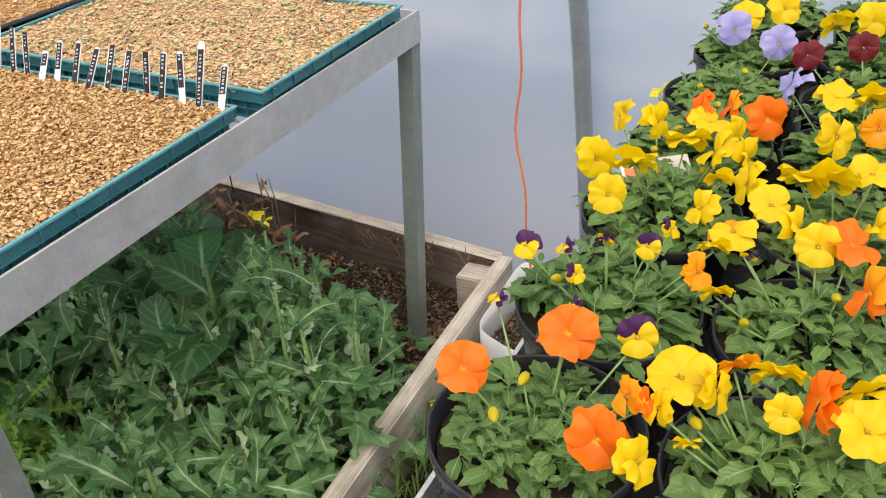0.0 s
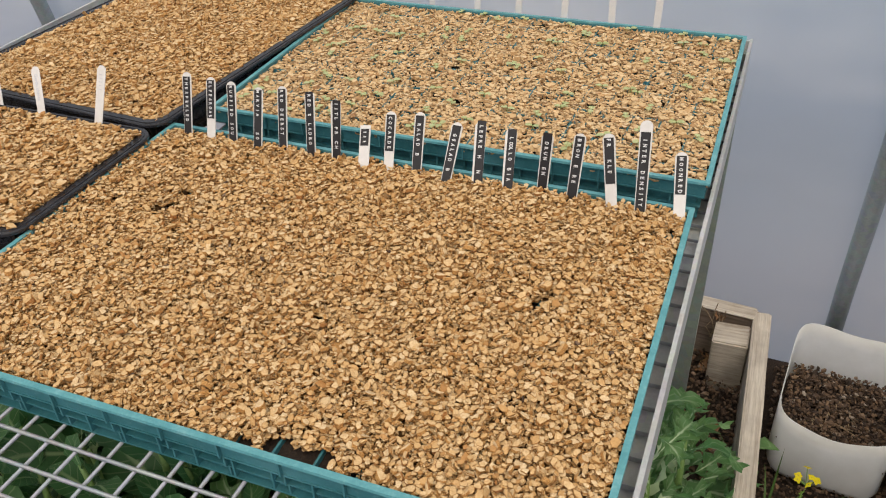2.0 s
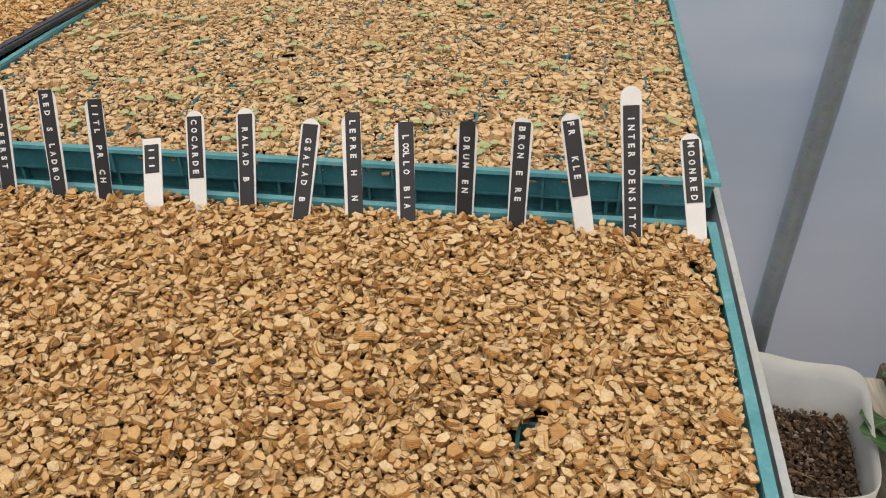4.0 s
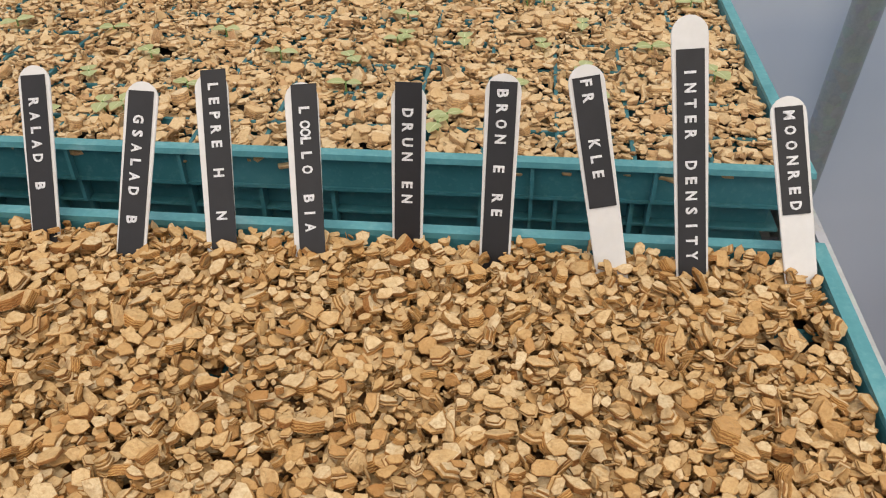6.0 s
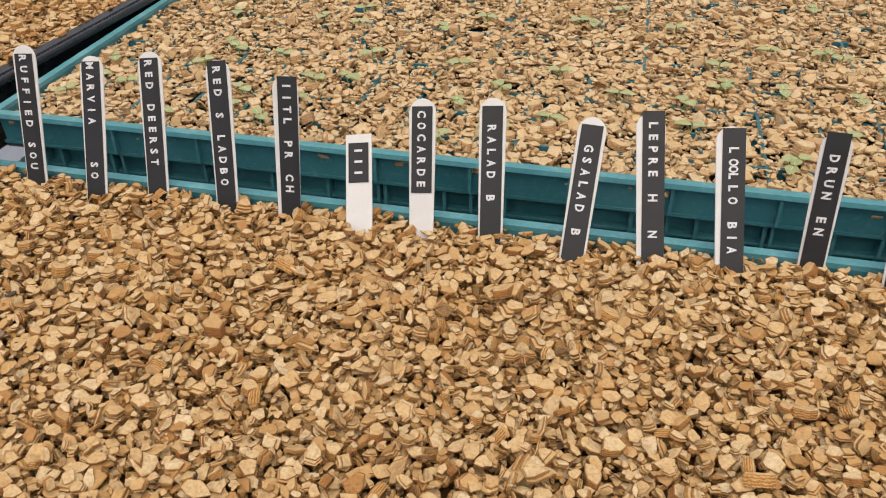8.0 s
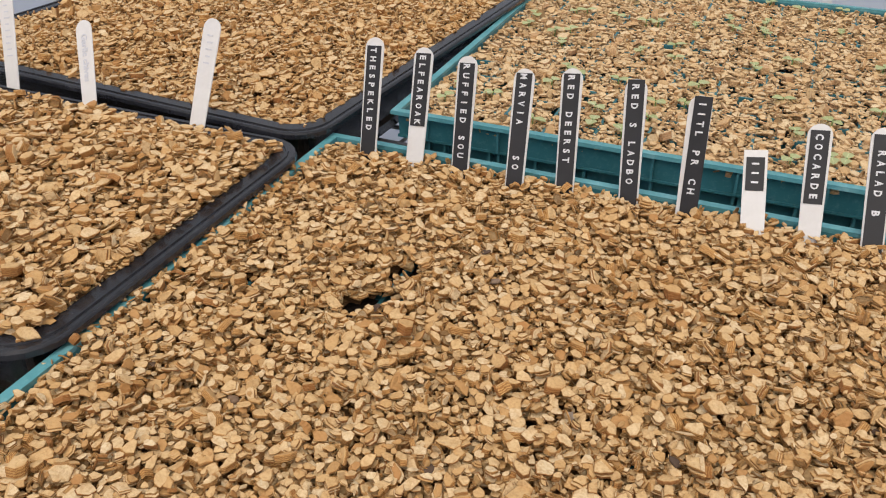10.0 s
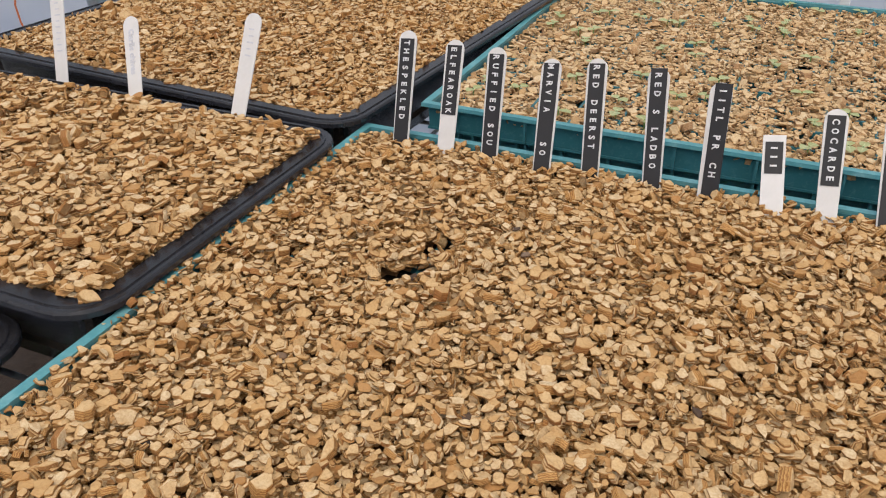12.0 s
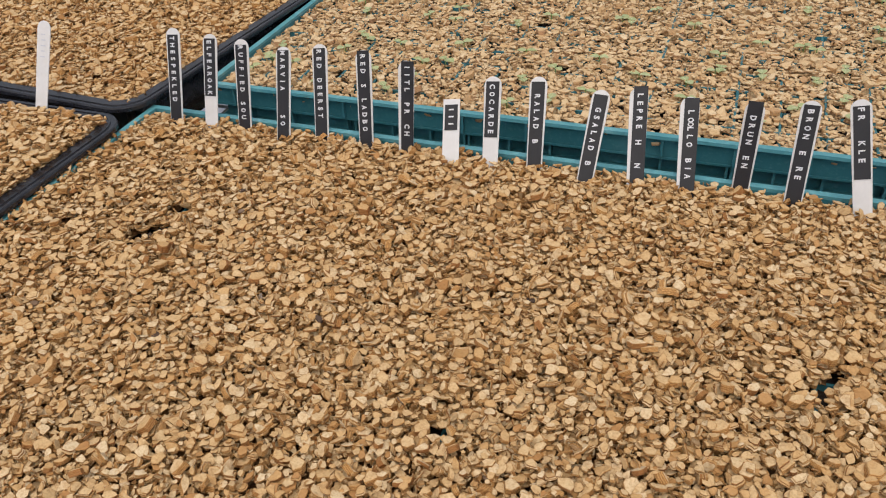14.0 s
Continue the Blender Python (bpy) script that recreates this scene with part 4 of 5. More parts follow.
MIZUNA_LEAVES = [leaf_mesh("leaf", MIZUNA, length=L, width=W, teeth=T, depth=0.82, bend=B, stalk=0.15, cup=0.3, wave=0.2, seed=20 + k, start=1.1, lobed=True) for k, (L, W, T, B) in enumerate(
    [(0.17, 0.028, 9, 1.3), (0.14, 0.024, 8, 1.0), (0.19, 0.030, 10, 1.6)])]
COLLARD_LEAVES = [leaf_mesh("leaf", COLLARD, length=L, width=W, teeth=0, depth=0, bend=B, stalk=0.24, cup=0.22, wave=0.10, seed=40 + k, start=0.8, columns=3, blunt=0.6, peak=1.0) for k, (L, W, B) in enumerate(
    [(0.19, 0.062, 0.9), (0.16, 0.052, 1.3), (0.21, 0.068, 1.5)])]
CHOY_LEAVES = [leaf_mesh("leaf", CHOY, length=L, width=W, teeth=0, depth=0, bend=B, stalk=0.32, cup=0.25, wave=0.10, seed=60 + k, start=1.15, columns=3, blunt=0.5, peak=1.05) for k, (L, W, B) in enumerate(
    [(0.21, 0.086, 1.4), (0.18, 0.074, 1.1), (0.24, 0.092, 1.8)])]
pick = random.Random(11)


def leafy_plant(name, label, category, place, leaves, count, height, spread, group="", stem=True):
    """Leaves set spirally round a short stem, the lower ones longer and flatter."""
    plant = thing(name, label, category, pose(*place, 0, 0, pick.uniform(0, 360)), group=group)
    if stem:
        g = Geo().tube([(0, 0, -0.02), (0.004, 0.002, height * 0.5), (-0.003, 0.004, height)], [0.0085, 0.0070, 0.0035] if height < 0.4 else [0.006, 0.0038, 0.0022], 7)
        part("stem", g.mesh("stem", STEM, smooth=True), plant)
    for k in range(count):
        q = k / max(1, count - 1)
        turn = k * 137.5 + pick.uniform(-20, 20)
        size = spread * (1.05 - 0.55 * q) * pick.uniform(0.7, 1.2)
        m = pose(0, 0, height * q * 0.92, 0, 0, turn) @ pose(0, 0, 0, pick.uniform(-50, 50), 24 - 52 * q + pick.uniform(-34, 28), 0) @ Matrix.Scale(size, 4)
        part("leaf", pick.choice(leaves), plant, m=m)
    return plant


def flower_head(plant, at, count, spread, size=0.005):
    """A loose cluster of small four-petalled flowers on short stalks."""
    for k in range(count):
        a = k * 2.4
        p = Vector(at) + Vector((math.cos(a) * spread * pick.uniform(0.3, 1), math.sin(a) * spread * pick.uniform(0.3, 1), pick.uniform(-0.5, 0.6) * spread))
        g = Geo().tube([Vector(at) - Vector((0, 0, spread)), p], 0.0007, 5)
        part("stalk", g.mesh("stalk", STEM), plant)
        g = Geo()
        tilt = Euler((pick.uniform(-0.7, 0.7), pick.uniform(-0.7, 0.7), pick.uniform(0, 3))).to_matrix().to_4x4()
        for j in range(4):
            leaf_geo(g, size * 1.3, size * 0.62, 0, 0, 0.5, stalk=0.0, cup=0.1, m=Matrix.Translation(p) @ tilt @ pose(0, 0, 0, 0, -10, 90 * j), seed=j, columns=1)
        part("flower", g.mesh("flower", MUSTARD_YELLOW, smooth=True), plant)


def mustard_bed():
    spots = []
    for i in range(12):
        for j in range(10):
            x, y = -0.95 + 0.088 * i + pick.uniform(-0.03, 0.03), -0.60 + 0.098 * j + pick.uniform(-0.03, 0.03)
            if y > 0.21 and x > -0.16 or x > 0.055 or y > 0.27 + 0.25 * (x < -0.45):
                continue
            spots.append((x, y))
    for x, y in spots:
        reach = pick.uniform(0.85, 1.2)
        tall = pick.uniform(0.15, 0.25) + 0.05 * max(0.0, min(1, (0.05 - x) / 0.4)) * (y > -0.1)
        if x < -0.52:
            leafy_plant("collard_plant", "broad dark green brassica plant under the bench", "leafy plant", (x, y, 0.13), COLLARD_LEAVES, 9, tall, reach * 0.95, "broad leaved plants")
        elif x < -0.26 and y < -0.17:
            leafy_plant("mizuna_plant", "feathery bright green mizuna plant in the bed", "salad plant", (x, y, 0.13), MIZUNA_LEAVES, 15, tall, reach, "mizuna plants")
        else:
            leafy_plant("mustard_plant", "jagged dark green mustard plant in the bed", "salad plant", (x, y, 0.13), MUSTARD_LEAVES, 14, tall, reach, "mustard plants")


mustard_bed()
for x, y, h in ((-0.05, 0.17, 0.32), (0.03, 0.15, 0.25), (-0.11, 0.20, 0.33), (0.0, 0.06, 0.30), (-0.14, 0.11, 0.33), (-0.10, 0.04, 0.27), (-0.20, 0.16, 0.30), (0.035, 0.03, 0.20)):
    leafy_plant("mustard_plant", "tall jagged green mustard plant on pale stems", "salad plant", (x, y, 0.13), MUSTARD_LEAVES, 14, h, 1.0, "mustard plants")
for x, y, h in ((-0.22, 0.08, 0.36), (-0.20, -0.04, 0.30), (-0.40, 0.08, 0.25), (-0.52, 0.30, 0.22), (-0.38, 0.22, 0.26)):
    leafy_plant("collard_plant", "broad smooth dark green brassica plant in the bed", "leafy plant", (x, y, 0.13), COLLARD_LEAVES, 9, h, 1.15, "broad leaved plants")
for x, y, h, n in ((-0.014, 0.03, 0.53, 9), (-0.10, 0.335, 0.09, 5)):
    plant = leafy_plant("flowering_mustard", "bolting mustard plant with small yellow flowers", "flowering plant", (x, y, 0.13), MUSTARD_LEAVES[3:], 20, h * 0.96, 0.74, "flowering mustards")
    flower_head(plant, (0, 0, h), n, 0.016)
leafy_plant("weed", "small round leaved weed seedling in the soil", "weed", (-0.075, 0.36, 0.135), COLLARD_LEAVES[1:2], 5, 0.05, 0.28)


# ---- milky cut-down jug with soil ----
def cut_jug(place, turn):
    jug = thing("cut_jug", "milky white plastic jug cut open and half filled with soil", "container", pose(*place, 0, 0, turn))
    def square(a, z):
        c, s = abs(math.cos(a)), abs(math.sin(a))
        return 1 / ((c ** 6 + s ** 6) ** (1 / 6))
    sides = 72
    g = Geo()
    def wavy(a):
        return 0.158 + 0.022 * math.sin(a) + 0.004 * math.cos(2 * a + 0.6) - 0.004 * math.cos(4 * a) - 0.004 * max(0, math.cos(a + 1.2)) ** 4
    def ring(r, z, waved):
        out = []
        for k in range(sides):
            a = 2 * math.pi * k / sides
            q = square(a, 0) * r
            out.append((q * math.cos(a) * 0.93, q * math.sin(a) * 1.10, wavy(a) - z if waved else z))
        return out
    rings = [ring(0.080, 0.0, False), ring(0.093, 0.006, False), ring(0.098, 0.02, False), ring(0.098, 0.06, False), ring(0.0985, 0.03, True), ring(0.0985, 0.0, True), ring(0.0968, 0.0, True), ring(0.0965, 0.03, True), ring(0.096, 0.06, False), ring(0.095, 0.02, False)]
    g.add([p for r in rings for p in r], [(i * sides + k, i * sides + (k + 1) % sides, (i + 1) * sides + (k + 1) % sides, (i + 1) * sides + k) for i in range(len(rings) - 1) for k in range(sides)])
    part("shell", g.mesh("shell", JUG, smooth=True), jug)
    g = Geo()
    pts, n = [(0, 0, 0.075)], 10
    for i in range(1, n + 1):
        for k in range(sides):
            a = 2 * math.pi * k / sides
            q = square(a, 0) * 0.0955 * i / n
            x, y = q * math.cos(a) * 0.93, q * math.sin(a) * 1.10
            pts.append((x, y, 0.071 + 0.010 * noise.noise(Vector((x * 25, y * 25, 3))) + 0.006 * noise.noise(Vector((x * 90, y * 90, 7)))))
    g.add(pts, [(0, 1 + k, 1 + (k + 1) % sides) for k in range(sides)] + [(1 + i * sides + k, 1 + i * sides + (k + 1) % sides, 1 + (i + 1) * sides + (k + 1) % sides, 1 + (i + 1) * sides + k) for i in range(n - 1) for k in range(sides)])
    part("soil_fill", g.mesh("soil_fill", SOIL, smooth=True), jug, "dark crumbly soil")
    v, t, s = strew(-0.082, 0.082, -0.096, 0.096, 2600, FLAKES_FINE + FLAKES_PLATE[:6], 0.0012, 0.0075, flat=0.4, steep=0.2, cell=0.004)
    thing("bark_mulch", "brown bark chips on the soil in the jug", "mulch", pose(*place, 0, 0, turn) @ pose(0, 0, 0.069), kind="stuff", data=big_mesh("bark_mulch", v, t, BARK, side=s))
    for k in range(14):
        a, b = pick.uniform(-0.045, 0.045), pick.uniform(-0.04, 0.04)
        d = pick.uniform(0, 6.28)
        g = Geo().tube([(a, b, 0.082), (a + 0.02 * math.cos(d), b + 0.02 * math.sin(d), 0.087), (a + 0.045 * math.cos(d), b + 0.045 * math.sin(d), 0.080)], 0.0011, 6)
        thing("straw", "pale dry stalk lying on the soil", "twig", pose(*place, 0, 0, turn), group="dry stalks", data=g.mesh("straw", DRY))


cut_jug((0.253, 0.464, 0.118), -4.5)


# ---- orange twine hanging from the roof ----
def hanging_twine(x, y, low, high, tuft=True, sway=0.006):
    twine = thing("hanging_twine", "orange baler twine hanging with a frayed end", "twine", pose(x, y, 0), group="hanging twines")
    pts = []
    for k in range(60):
        z = low + (high - low) * k / 59
        q = (z - low)
        pts.append((sway * math.sin(q * 19) + sway * 0.6 * math.sin(q * 41 + 1) - 0.012 * min(1, q * 3), sway * 0.5 * math.cos(q * 23), z))
    part("strand", Geo().tube(pts, 0.0016, 8).mesh("strand", TWINE, smooth=True), twine)
    if tuft:
        for k in range(90):
            a, r = pick.uniform(0, 6.28), pick.uniform(0.005, 0.015)
            p = [Vector((0, 0, low + 0.012))]
            for j in range(5):
                a += pick.uniform(-1.5, 1.5)
                p.append(p[-1] + Vector((r * 0.42 * math.cos(a), r * 0.42 * math.sin(a), -0.0045 * (j < 3) + pick.uniform(-0.004, 0.004))))
            part("fibre", Geo().tube(p, 0.0005, 4).mesh("fibre", FIBRE), twine)
    return twine


hanging_twine(0.367, 0.132, 0.572, 2.2)
hanging_twine(-1.53, 0.50, 0.30, 2.0, False, 0.02)


# ---- potted pansies ----
def petal(g, m, length, width, ruffle, seed, slot=0):
    r = random.Random(seed)
    verts, across, along = [], [], []
    rings, steps = 5, 8
    for i in range(rings + 1):
        q = i / rings
        for k in range(steps + 1):
            u = k / steps * 2 - 1
            reach = q * length * (1 - 0.30 * u * u + 0.035 * math.sin(u * 5 + seed))
            half = width * math.sin(min(1.0, q * 1.1) * math.pi * 0.5) ** 0.7
            z = 0.40 * length * q * (1 - 1.2 * q) - 0.14 * length * q * u * u + ruffle * q * q * math.sin(u * 6 + seed * 1.7)
            verts.append(m @ Vector((reach, u * half, z)))
            across.append(abs(u))
            along.append(q)
    n = steps + 1
    g.add(verts, [(a, a + n, a + n + 1, a + 1) for i in range(rings) for k in range(steps) for a in [i * n + k]], slot, across=across, along=along)


def pansy_flower(upper, lower, size, seed):
    """The face looks along +z: two upper petals, two at the sides and a broad lower one."""
    g = Geo()
    for k, (turn, lift, length, width, slot) in enumerate(((60, -0.0014, 1.05, 0.62, 0), (122, -0.0022, 1.05, 0.64, 0), (4, 0.0004, 0.92, 0.54, 1), (176, 0.0007, 0.92, 0.54, 1), (270, 0.0016, 0.88, 0.70, 1))):
        petal(g, pose(0, 0, lift, 0, -6 + 24 * math.sin(seed * 1.3 + k * 2.1), turn + 6 * math.sin(seed + 2 * k)), size * length, size * width, size * 0.11, seed + k, slot)
    return g.mesh("flower", upper, lower, smooth=True)


FLOWERS = {
    "yellow": [pansy_flower(YELLOW, YELLOW, 0.021, s) for s in (1, 8, 13, 22, 31)],
    "orange": [pansy_flower(ORANGE, ORANGE, 0.022, 3), pansy_flower(ORANGE, ORANGE, 0.021, 27), pansy_flower(GOLD, ORANGE, 0.020, 12)],
    "gold": [pansy_flower(GOLD, YELLOW, 0.019, 5), pansy_flower(GOLD, GOLD, 0.019, 17)],
    "bicolour": [pansy_flower(PURPLE, YELLOW, 0.0165, 6), pansy_flower(PURPLE, YELLOW, 0.015, 16)],
    "lavender": [pansy_flower(LAVENDER, LAVENDER, 0.021, 9), pansy_flower(LAVENDER, LAVENDER, 0.020, 19)],
    "crimson": [pansy_flower(CRIMSON, CRIMSON, 0.017, 4)],
}
CENTRE = Geo().lathe([(0.0, 0.0012), (0.0012, 0.0010), (0.0018, 0.0002), (0.0016, -0.0004)], 8).mesh("centre", MUSTARD_YELLOW, smooth=True)
SEPAL = Geo()
for k in range(5):
    leaf_geo(SEPAL, 0.008, 0.0018, 0, 0, 0.4, stalk=0.0, m=pose(0, 0, -0.002, 0, 8, 72 * k), columns=1)
SEPAL = SEPAL.mesh("calyx", PANSY_LEAF)
BUD = Geo().lathe([(0.0004, -0.008), (0.0028, -0.005), (0.0034, 0.0), (0.0022, 0.006), (0.0003, 0.010)], 8).mesh("bud", MUSTARD_YELLOW, smooth=True)


def pansy_foliage(seed):
    """Leafy shoots, each a small rosette of scalloped spoon-shaped leaves, over longer lower leaves."""
    r = random.Random(seed)
    g = Geo()
    for k in range(30):
        a, q = k * 2.4 + r.uniform(-0.4, 0.4), math.sqrt((k + 0.4) / 30)
        cx, cy, top = 0.056 * q * math.cos(a), 0.056 * q * math.sin(a), r.uniform(0.016, 0.046) * (1.15 - 0.5 * q)
        for j in range(10):
            w = j / 9
            s = (1.15 - 0.7 * w) * r.uniform(0.8, 1.2)
            at = pose(cx, cy, top - 0.016 * (1 - w), 0, 0, j * 137.5 + r.uniform(-20, 20)) @ pose(0, 0, 0, r.uniform(-15, 15), 18 - 50 * w + r.uniform(-12, 12), 0)
            leaf_geo(g, 0.0220 * s, 0.0052 * s, 4, 0.13, r.uniform(0.3, 1.2), stalk=0.22, cup=0.25, wave=0.06, m=at, seed=seed * 500 + k * 11 + j, start=0.3, columns=1, blunt=0.6)
    for k in range(40):
        a = r.uniform(0, 6.283)
        q = r.uniform(0.25, 0.9)
        at = pose(0.05 * q * math.cos(a), 0.05 * q * math.sin(a), r.uniform(0.006, 0.022), 0, 0, math.degrees(a) + r.uniform(-70, 70))
        leaf_geo(g, r.uniform(0.024, 0.034), r.uniform(0.007, 0.0095), 4, 0.12, r.uniform(0.6, 1.6), stalk=0.3, cup=0.2, wave=0.08, m=at, seed=k, start=0.45, blunt=0.55)
    return g.mesh("foliage", PANSY_LEAF, smooth=True)


FOLIAGE = [pansy_foliage(s) for s in (1, 2, 3, 4)]
STEMS = []
for k in range(12):
    a, q = k * 2.39, 0.035 * math.sqrt(k / 12)
    STEMS.append(Geo().tube([(q * 0.4 * math.cos(a), q * 0.4 * math.sin(a), 0), (q * math.cos(a), q * math.sin(a), 0.02), (q * 1.2 * math.cos(a), q * 1.2 * math.sin(a), 0.026)], 0.0009, 5).mesh("stem", STEM, smooth=True))
POT = Geo().lathe([(0.050, 0.0), (0.052, 0.002), (0.0655, 0.098), (0.0685, 0.099), (0.0690, 0.110), (0.0680, 0.1115), (0.0668, 0.110), (0.0640, 0.095), (0.0580, 0.05)], 40).mesh("pot_wall", BLACK, smooth=True)
FLOOR = Geo()
FLOOR.lathe([(0.0, 0.093), (0.02, 0.095), (0.04, 0.092), (0.0635, 0.094)], 24)
FLOOR = FLOOR.mesh("soil_fill", SOIL, smooth=True)


FACING = {"up": (0.1, -0.35, 1.0), "front": (0.25, -1.0, 0.45), "back": (-0.25, 0.9, 0.75), "left": (-1.0, -0.35, 0.5), "right": (1.0, -0.3, 0.5)}


def bloom(plant, r, at, colour, facing, scale):
    """One flower on its stalk, looking the way named."""
    mid = Vector((at.x * 0.7, at.y * 0.7, at.z * 0.6))
    part("stalk", Geo().tube([(at.x * 0.3, at.y * 0.3, 0.01), mid, at - Vector((0, 0, 0.004))], 0.0008, 6).mesh("stalk", STEM, smooth=True), plant)
    ahead = (Vector(FACING[facing]).normalized() + Vector((r.uniform(-0.25, 0.25), r.uniform(-0.25, 0.25), r.uniform(-0.2, 0.2)))).normalized()
    side = Vector((0, 0, 1)).cross(ahead).normalized()
    face = Matrix((side, ahead.cross(side), ahead)).transposed().to_4x4()
    face = Matrix.Translation(at) @ face @ pose(0, 0, 0, 0, 0, r.uniform(-15, 15))
    if colour == "bud":
        part("bud", BUD, plant, m=face)
        return
    flower = part("flower", r.choice(FLOWERS[colour]), plant, m=face @ Matrix.Scale(scale, 4))
    part("centre", CENTRE, flower)
    part("calyx", SEPAL, flower)


def potted_pansy(x, y, z, colours, blooms, seed):
    """blooms: (east, north) in centimetres, colour and facing, radius in millimetres."""
    r = random.Random(seed)
    pot = thing("plant_pot", "black plastic plant pot on the bench", "plant pot", pose(x, y, z, 0, 0, r.uniform(0, 360)), group="pansy pots")
    part("pot_wall", POT, pot)
    part("soil_fill", FLOOR, pot, "dark compost")
    name = {"yellow": "bright yellow", "orange": "orange", "gold": "golden", "bicolour": "purple and yellow", "lavender": "pale lavender", "crimson": "dark crimson"}[colours[0]]
    plant = thing("pansy_plant", name + " pansies in bloom in a black pot", "pansy", pose(x, y, z + 0.092), group="potted pansies")
    part("foliage", r.choice(FOLIAGE), plant, m=pose(0, 0, 0, 0, 0, r.uniform(0, 360)) @ Matrix.Scale(0.92 if seed == 100 else r.uniform(1.02, 1.14), 4))
    for stem in STEMS:
        part("stem", stem, plant)
    if blooms is None:
        blooms = [(6 * r.uniform(-1, 1), 6 * r.uniform(-1, 1), r.choice(colours) + " " + r.choice(list(FACING)), r.uniform(15, 20)) for _ in range(9)]
    for east, north, look_of, radius in blooms:
        colour, facing = look_of.split()
        bloom(plant, r, Vector((east / 100, north / 100, 0.066 + r.uniform(-0.004, 0.004))), colour, facing, min(20.5, radius) / 20)
    for _ in range(2):
        a, q = r.uniform(0, 6.283), 0.06 * math.sqrt(r.random())
        bloom(plant, r, Vector((q * math.cos(a), q * math.sin(a), r.uniform(0.045, 0.06))), "bud", "front", 1.0)


black_tray(pose(0.519, -0.06, 0.818, 0, 0, 0.4) @ pose(1.042, 0.585, 0), 1.030, 1.38, "wide black plastic drip tray under the pansy pots")
drip = Geo().box(0.035, 1.02, -0.76, 0.56, 0.788, 0.7915, 0.001)
thing("capillary_mat", "damp black matting under the pansy pots", "mat", pose(0.519, -0.06, 0, 0, 0, 0.4), data=drip.mesh("capillary_mat", BLACK))
POTS = [
    (-0.415, ["orange", "orange", "gold"], ["yellow", "yellow", "orange"], ["yellow", "orange"]),
    (-0.275, ["bicolour", "bicolour", "bicolour", "gold"], ["yellow", "yellow", "gold", "bicolour"], ["yellow", "orange"]),
    (-0.130, ["yellow"], ["yellow", "yellow", "gold"], ["yellow"]),
    (0.015, ["yellow", "yellow", "orange"], ["yellow"], ["yellow"]),
    (0.140, ["orange", "lavender"], ["yellow"], ["yellow"]),
    (0.280, ["lavender"], ["crimson", "lavender"], ["yellow", "crimson"]),
    (0.425, ["yellow"], ["yellow"], ["yellow", "gold"]),
]
BLOOMS = {}
BLOOMS[0, 0] = [(0.4, 4.0, 'orange up', 19), (4.4, 5.6, 'bicolour front', 19), (-5.2, 5.7, 'bicolour left', 11), (-0.3, 6.7, 'bicolour left', 11), (-3.8, -2.2, 'orange up', 16), (5.1, -4.0, 'orange front', 17), (7.5, -4.9, 'yellow right', 14), (5.6, -0.2, 'gold left', 13), (6.6, -0.3, 'orange right', 9)]
BLOOMS[0, 1] = [(-6.4, 0.7, 'yellow up', 20), (-4.3, 0.3, 'yellow right', 14), (-6.8, -2.2, 'yellow left', 11), (-3.8, 3.0, 'gold back', 15), (-1.4, 3.1, 'yellow back', 17), (1.1, 1.7, 'orange left', 18), (-0.6, 0.2, 'yellow front', 11), (3.0, 3.9, 'yellow back', 17), (3.4, 0.1, 'yellow up', 17), (-4.7, -4.4, 'yellow back', 8)]
BLOOMS[1, 0] = [(6.5, 3.2, 'yellow back', 12), (-5.8, -1.8, 'bicolour front', 14), (-3.1, -1.1, 'bicolour left', 11), (-1.3, -3.8, 'bicolour right', 11), (-0.6, 0.6, 'bicolour back', 10), (2.2, 1.7, 'bicolour front', 14), (3.0, 4.7, 'bicolour right', 13), (6.2, -0.8, 'gold right', 15)]
BLOOMS[1, 1] = [(-6.9, 3.8, 'gold up', 20), (-2.9, 5.8, 'yellow right', 17), (-1.2, 3.8, 'yellow front', 16), (0.9, 4.9, 'orange up', 21), (-5.2, 0.3, 'bicolour back', 8), (-6.3, -4.2, 'yellow back', 12), (2.6, -0.6, 'orange left', 20)]
BLOOMS[2, 0] = [(-6.1, 7.0, 'yellow left', 16), (-2.8, 7.0, 'yellow right', 17), (0.4, 5.2, 'yellow back', 21), (4.2, 6.3, 'yellow right', 19), (3.6, 2.6, 'yellow left', 19), (-5.3, -2.4, 'yellow front', 18), (-2.3, -1.4, 'yellow back', 20), (-2.6, -7.2, 'yellow front', 16), (5.9, 3.0, 'yellow right', 19), (7.0, -1.5, 'yellow left', 18), (4.7, -1.5, 'yellow back', 12), (4.5, -6.1, 'yellow left', 15)]
BLOOMS[2, 1] = [(-2.1, 7.2, 'yellow right', 20), (-3.6, -1.3, 'yellow back', 21), (-1.3, -0.5, 'yellow back', 21), (1.3, 1.8, 'yellow up', 19), (-5.0, -6.2, 'yellow up', 17), (2.2, -6.4, 'yellow left', 16)]
BLOOMS[3, 0] = [(0.2, -2.9, 'orange left', 18), (2.8, -1.9, 'orange left', 16), (6.3, -4.0, 'orange front', 19), (1.6, -5.0, 'yellow up', 20)]
BLOOMS[3, 1] = [(-7.2, 2.6, 'lavender left', 20), (-2.9, 1.3, 'yellow up', 31), (0.1, 1.9, 'yellow back', 20), (1.1, -4.2, 'gold front', 19)]
BLOOMS[4, 0] = [(4.0, 3.6, 'lavender front', 24)]
BLOOMS[4, 1] = [(-7.0, -0.5, 'crimson front', 21), (-2.0, 4.0, 'crimson front', 23)]
